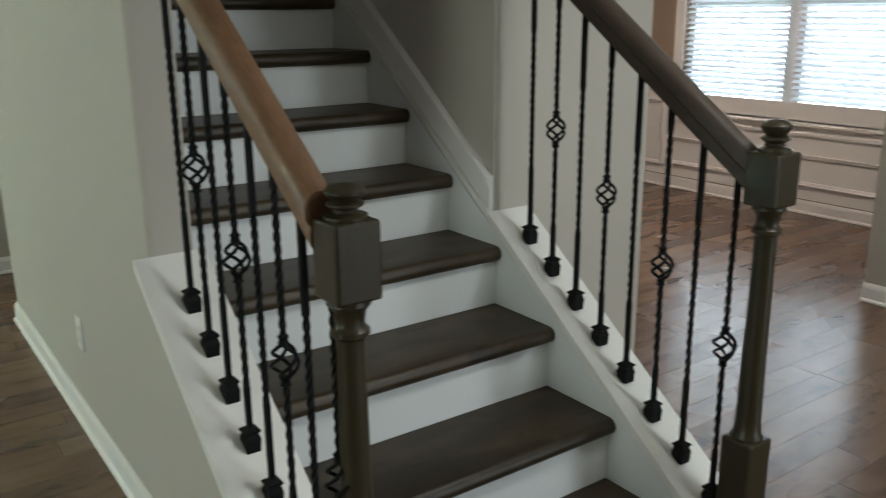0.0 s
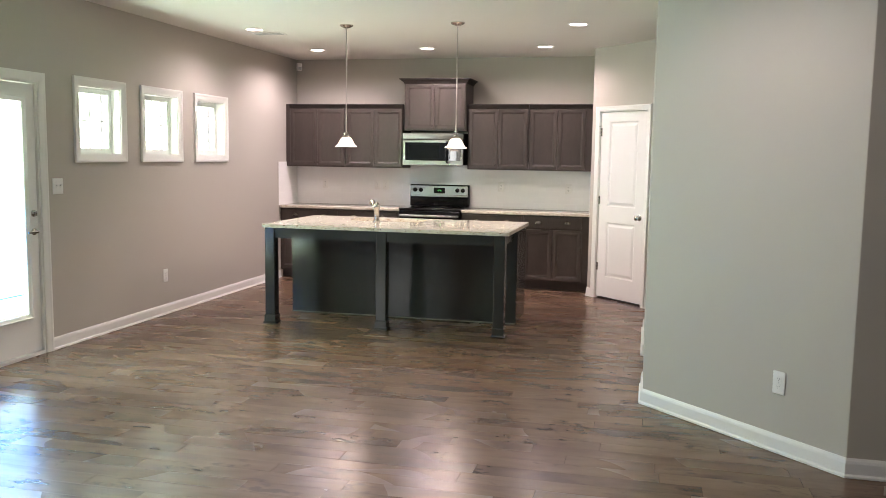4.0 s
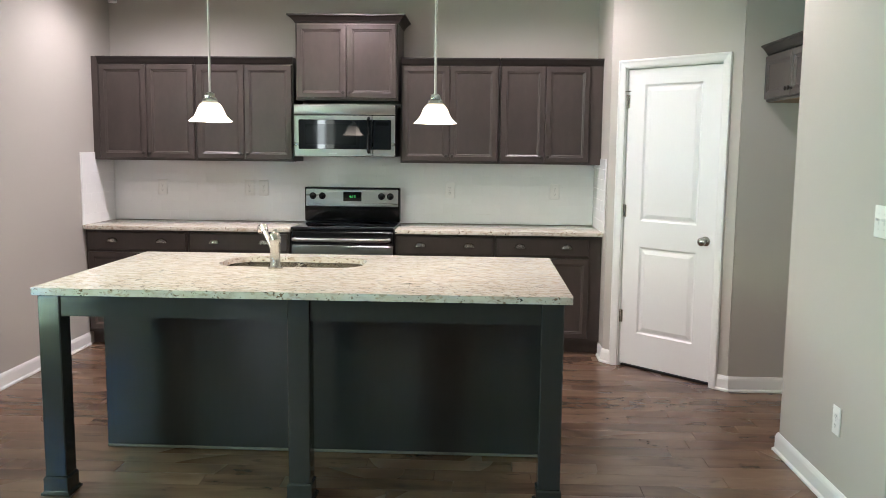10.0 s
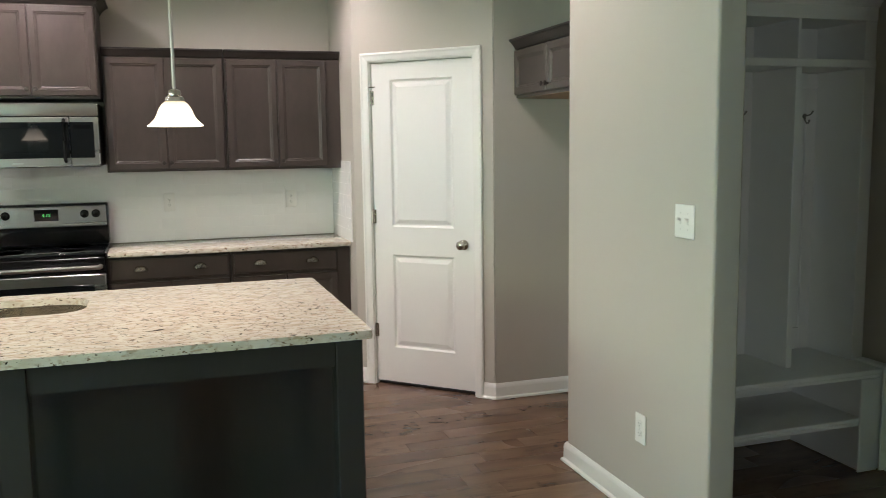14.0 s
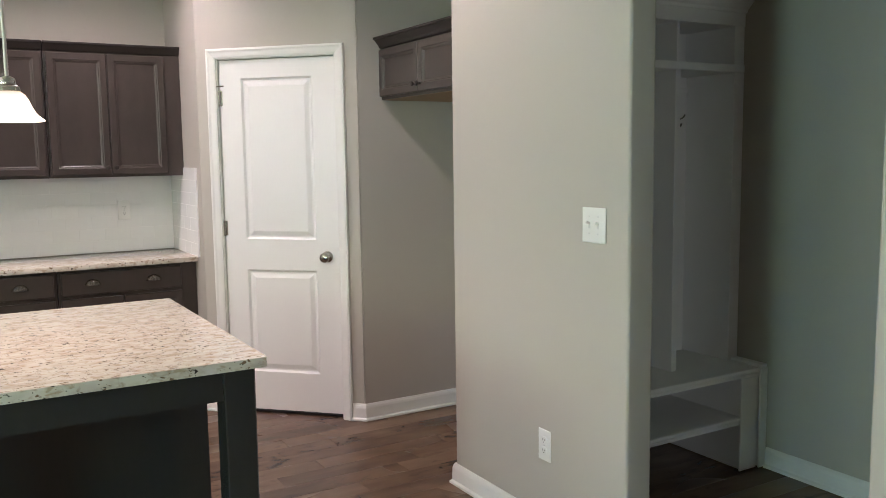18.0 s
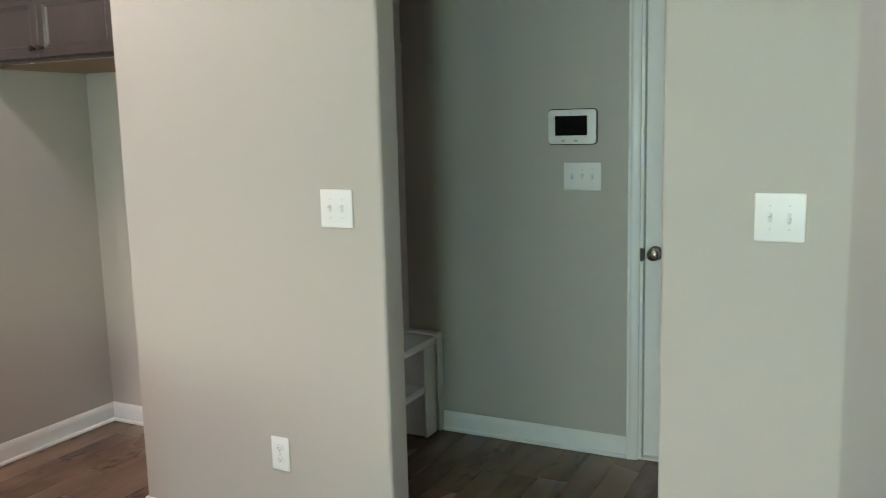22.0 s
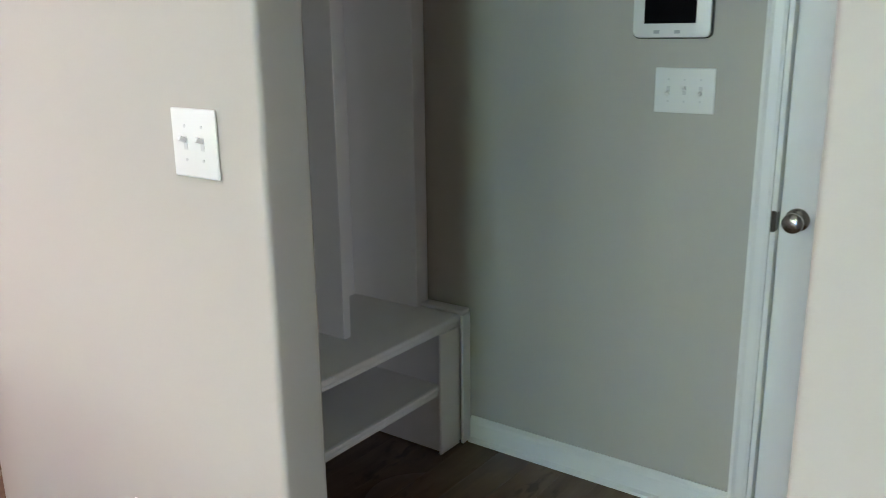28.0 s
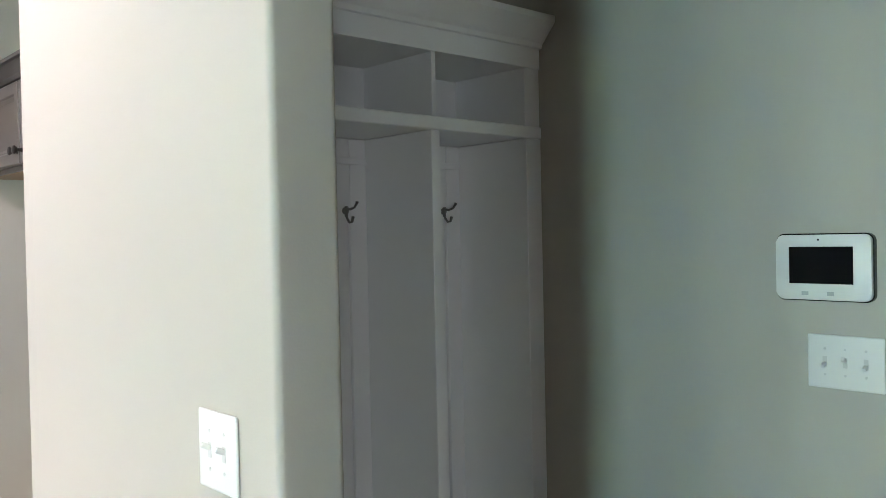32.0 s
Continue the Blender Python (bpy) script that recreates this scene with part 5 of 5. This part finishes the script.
# skirt boards on the stair side
structure("trim_skirt_right", sloped(bmesh.new(), 1.6885, 1.7115, 1.40, 5.0, CZ - 0.35, CZ - 0.031), RISER, "white skirt board beside the treads", "trim")
bm = sloped(bmesh.new(), 1.694, 1.711, 2.25, 5.0, CZ - 0.03, CZ + 0.110)
for lo, hi, out in ((CZ + 0.092, CZ + 0.110, 1.682), (CZ + 0.080, CZ + 0.0915, 1.687), (CZ - 0.012, CZ + 0.006, 1.686)):
    sloped(bm, out, 1.6935, 2.25, 5.0, lo, hi)
structure("trim_wall_string", bm, TRIM, "white moulded wall string along the stairs", "trim")
structure("trim_skirt_left", sloped(bmesh.new(), 0.7725, 0.790, 1.40, 2.284, CZ - 0.35, CZ - 0.031), RISER, "white skirt board beside the treads", "trim")

bal = thing("stair_railing", pose(0.708, 1.8, 0), "oak handrail with black twisted iron balusters and dark newel", "railing", "stair railings")


def twisted(bm, z0, z1, w=0.0053, turns=3.0):
    n = max(6, int((z1 - z0) / 0.0035))
    rings = []
    for i in range(n + 1):
        f = i / n
        a = 2 * math.pi * turns * f + math.pi / 4
        rings.append([bm.verts.new((w * 1.414 * math.cos(a + k * math.pi / 2), w * 1.414 * math.sin(a + k * math.pi / 2), z0 + (z1 - z0) * f)) for k in range(4)])
    for a, b in zip(rings, rings[1:]):
        for k in range(4):
            bm.faces.new((a[k], a[(k + 1) % 4], b[(k + 1) % 4], b[k]))
    return bm


def baluster_bar(h, basket):
    bm = bmesh.new()
    if not basket:
        box(bm, -0.0060, 0.0060, -0.0060, 0.0060, 0.0, 0.22)
        twisted(bm, 0.22, h - 0.24, turns=4)
        box(bm, -0.0060, 0.0060, -0.0060, 0.0060, h - 0.24, h)
    else:
        c = 0.425
        box(bm, -0.0060, 0.0060, -0.0060, 0.0060, 0.0, 0.14)
        twisted(bm, 0.14, c - 0.044, turns=2)
        twisted(bm, c + 0.044, h - 0.1, turns=3)
        box(bm, -0.0060, 0.0060, -0.0060, 0.0060, h - 0.1, h)
        for z in (c - 0.043, c + 0.043):
            lathe(bm, [(0.008, z - 0.010), (0.0115, z - 0.007), (0.009, z), (0.0115, z + 0.007), (0.008, z + 0.010)], 10)
    return bm


def basket_mesh():
    bm = bmesh.new()
    for k in range(4):
        pts = []
        for i in range(11):
            f = i / 10
            a = k * math.pi / 2 + f * math.pi * 1.05
            r = 0.006 + 0.0215 * math.sin(math.pi * f) ** 0.8
            pts.append((r * math.cos(a), r * math.sin(a), 0.425 - 0.034 + 0.068 * f))
        tube(bm, pts, 0.0040, 6)
    return bm


RZ0, RS = 1.105 - 1.36 * 0.715, 0.715      # handrail centre line


def railing(root, nx, ny, dz, bt, bb, ft, rail=RAIL, rail_label="warm brown oak handrail"):
    """Balusters, newel and handrail; local x = 0 on the balustrade's line."""
    oy = 1.8
    rz = RZ0 + dz
    for k in range(8):
        y = 2.150 - k * 0.1035
        zb = CZ + CS * y
        h = rz + RS * y - 0.02 - zb
        b = part("baluster", baluster_bar(h, k % 2 == 1), IRON, root, "twisted black iron baluster with basket" if k % 2 else "twisted black iron baluster")
        b.matrix_basis = Matrix.Translation((0, y - oy, zb + 0.001))
        bm = bmesh.new()
        for (w0, z0), (w1, z1) in zip([(0.016, -0.014), (0.018, 0.016), (0.014, 0.030), (0.018, 0.034), (0.018, 0.038), (0.009, 0.044)], [(0.018, 0.016), (0.014, 0.030), (0.018, 0.034), (0.018, 0.038), (0.009, 0.044), (0.007, 0.046)]):
            lo = [bm.verts.new((s * w0, t * w0, z0)) for s, t in ((-1, -1), (1, -1), (1, 1), (-1, 1))]
            hi = [bm.verts.new((s * w1, t * w1, z1)) for s, t in ((-1, -1), (1, -1), (1, 1), (-1, 1))]
            for i in range(4):
                bm.faces.new((lo[i], lo[(i + 1) % 4], hi[(i + 1) % 4], hi[i]))
        part("shoe", bm, IRON, b)
        if k % 2:
            part("basket", basket_mesh(), IRON, b, "open twisted iron basket", True)
    # newel
    ny -= oy
    hw = 0.0425
    nw = part("newel_post", one_box(nx - hw, nx + hw, ny - hw, ny + hw, bb, bt, bevel=0.006, segs=2), NEWEL, root, "dark stained square-topped newel")
    k = (ft - bt) / 0.071
    part("finial", lathe(bmesh.new(), [(r * 0.92, bt + 0.0005 + u * k) for r, u in ((0.040, 0.0), (0.040, 0.007), (0.024, 0.013), (0.022, 0.019), (0.034, 0.027), (0.034, 0.032), (0.024, 0.037), (0.030, 0.043), (0.037, 0.052), (0.037, 0.058), (0.028, 0.067), (0.010, 0.071))], 28, (nx, ny, 0)), NEWEL, nw, "turned newel cap", True)
    part("turned_shaft", lathe(bmesh.new(), [(0.036, bb - 0.0005), (0.038, bb - 0.008), (0.028, bb - 0.020), (0.026, bb - 0.043), (0.028, bb - 0.048), (0.034, bb - 0.054), (0.034, bb - 0.062), (0.026, bb - 0.070), (0.025, bb - 0.088), (0.026, 0.80), (0.031, 0.50), (0.033, 0.47), (0.038, 0.462), (0.038, 0.456)], 28, (nx, ny, 0)), NEWEL, nw, "turned tapered newel shaft", True)
    part("newel_base", one_box(nx - hw, nx + hw, ny - hw, ny + hw, 0.003, 0.455, bevel=0.006, segs=2), NEWEL, nw)
    # handrail: moulded section carried along the slope
    sec = [(-0.021, -0.046), (0.021, -0.046), (0.023, -0.028), (0.021, -0.018), (0.031, -0.006), (0.031, 0.012), (0.022, 0.025), (0.008, 0.031), (-0.008, 0.031), (-0.022, 0.025), (-0.031, 0.012), (-0.031, -0.006), (-0.021, -0.018), (-0.023, -0.028)]
    bm = bmesh.new()
    ends = [(ny + oy + 0.036, rz + RS * (ny + oy + 0.036)), (2.272, rz + RS * 2.272)]
    rings = [[bm.verts.new((x, y - oy, z + u * 1.22)) for x, u in sec] for y, z in ends]
    for i in range(len(sec)):
        j = (i + 1) % len(sec)
        bm.faces.new((rings[0][i], rings[0][j], rings[1][j], rings[1][i]))
    bm.faces.new(rings[0])
    bm.faces.new(rings[1][::-1])
    part("handrail", bm, rail, root, rail_label, True)
    part("rosette", lathe(bmesh.new(), [(0.055, 0.0), (0.055, 0.006), (0.048, 0.014), (0.030, 0.016)], 28, (0, 2.284 - oy, ends[1][1] - 0.01), "Y"), NEWEL, root, "dark round wall rosette", True)


railing(bal, 0.024, 1.412, -0.024, 1.140, 1.003, 1.197)
# same oak rail as the left one, in the shade-darkened copy
bal2 = thing("stair_railing", pose(1.765, 1.785, 0), "oak handrail darkened as in shade, with black twisted iron balusters and newel", "railing", "stair railings")
railing(bal2, 0.006, 1.345, -0.008, 1.155, 1.033, 1.226, RAILSHADE, "oak handrail with its shade put into the brown")

# ---- backsplash tiles ----


def splash(name, m, w, z0, z1, label):
    root = tagged(part(name, one_box(0, w, -0.0074, -0.0005, z0, z1), GROUT), label, "backsplash", kind="structure")
    root.matrix_world = m
    tw, th, gap = 0.1524, 0.0762, 0.0018
    cache = {}
    r, z = 0, z0 + 0.001
    while z < z1 - 0.012:
        h = min(th, z1 - z) - gap
        x = -(tw + 0) / 2 if r % 2 else 0.0
        while x < w - 0.006:
            a, b = max(x, 0.001), min(x + tw, w) - gap
            if b - a > 0.008:
                key = (round(b - a, 4), round(h, 4))
                if key not in cache:
                    cache[key] = mesh_of("tile", one_box(0, b - a, -0.0080, -0.0050, 0, h, bevel=0.0006), TILE)
                t = new("tile", cache[key])
                t.parent = root
                t.matrix_basis = pose(a, 0, z, random.uniform(-0.35, 0.35), 0, random.uniform(-0.2, 0.2))
            x += tw
        z += th
        r += 1


splash("backsplash_north", pose(WL, WB, 0), -0.95 - WL, 0.921, 1.452, "white glossy subway tile backsplash behind the counters")
splash("backsplash_west", pose(WL, 10.995, 0, 0, 0, 90), 0.573, 0.921, 1.46, "white subway tile return on the window wall")
splash("backsplash_east", pose(-0.95, WB - 0.012, 0, 0, 0, -90), 0.63, 0.921, 1.452, "white subway tile return beside the pantry")
for x in (-4.41, -3.70, -3.585, -2.09, -1.26):
    outlet(pose(x, WB - 0.009, 1.185), "white duplex outlet in the tile backsplash")

# ---- floor boards ----
floor_root = structure("floor", one_box(WL - 0.001, 6.2, -3.2, WB, -0.0155, -0.012), SUBFLOOR, "dark walnut-stained hardwood plank floor", "floor")
BWID = 0.127
lengths = [0.45, 0.7, 0.9, 1.1, 1.3, 1.5]
board = {l: mesh_of("floor_board", one_box(0.0004, l - 0.0004, 0.0003, BWID - 0.0003, -0.0118, 0.0, bevel=0.0006), FLOORBOARD) for l in lengths}
rv, rf = [], []
count = 0
rows = int((WB + 3.232) / BWID) + 1
for r in range(rows):
    y = -3.232 + r * BWID
    x = WL - random.uniform(0.0, 0.9)
    x1 = 5.78 if y < 6.3 else 1.03
    while x < x1:
        l = random.choice(lengths)
        if 1.5 < y < 8.0 and WL - 0.05 <= x and x + l < -0.45 and count < 300:
            b = new("floor_board", board[l])
            b.parent = floor_root
            b.location = (x, y, random.uniform(-0.0004, 0.0))
            count += 1
        else:
            a, c, d = max(x, WL) + 0.0007, min(x + l, 5.79) - 0.0004, 0.0006
            if c - a > 0.02:
                y1, z = y + BWID - 0.0003, random.uniform(-0.0004, 0.0)
                k = len(rv)
                rv += [(a, y + 0.0003, -0.0118), (c, y + 0.0003, -0.0118), (c, y1, -0.0118), (a, y1, -0.0118), (a, y + 0.0003, z - d), (c, y + 0.0003, z - d), (c, y1, z - d), (a, y1, z - d),
                       (a + d, y + 0.0003 + d, z), (c - d, y + 0.0003 + d, z), (c - d, y1 - d, z), (a + d, y1 - d, z)]
                rf += [(k + 8, k + 9, k + 10, k + 11)]
                for i in range(4):
                    j = (i + 1) % 4
                    rf += [(k + i, k + j, k + 4 + j, k + 4 + i), (k + 4 + i, k + 4 + j, k + 8 + j, k + 8 + i)]
        x += l
me = bpy.data.meshes.new("floor_boards")
me.from_pydata(rv, [], rf)
me.materials.append(FLOORREST)
fr = new("floor_boards", me)
fr.parent = floor_root
tagged(fr, kind="stuff")
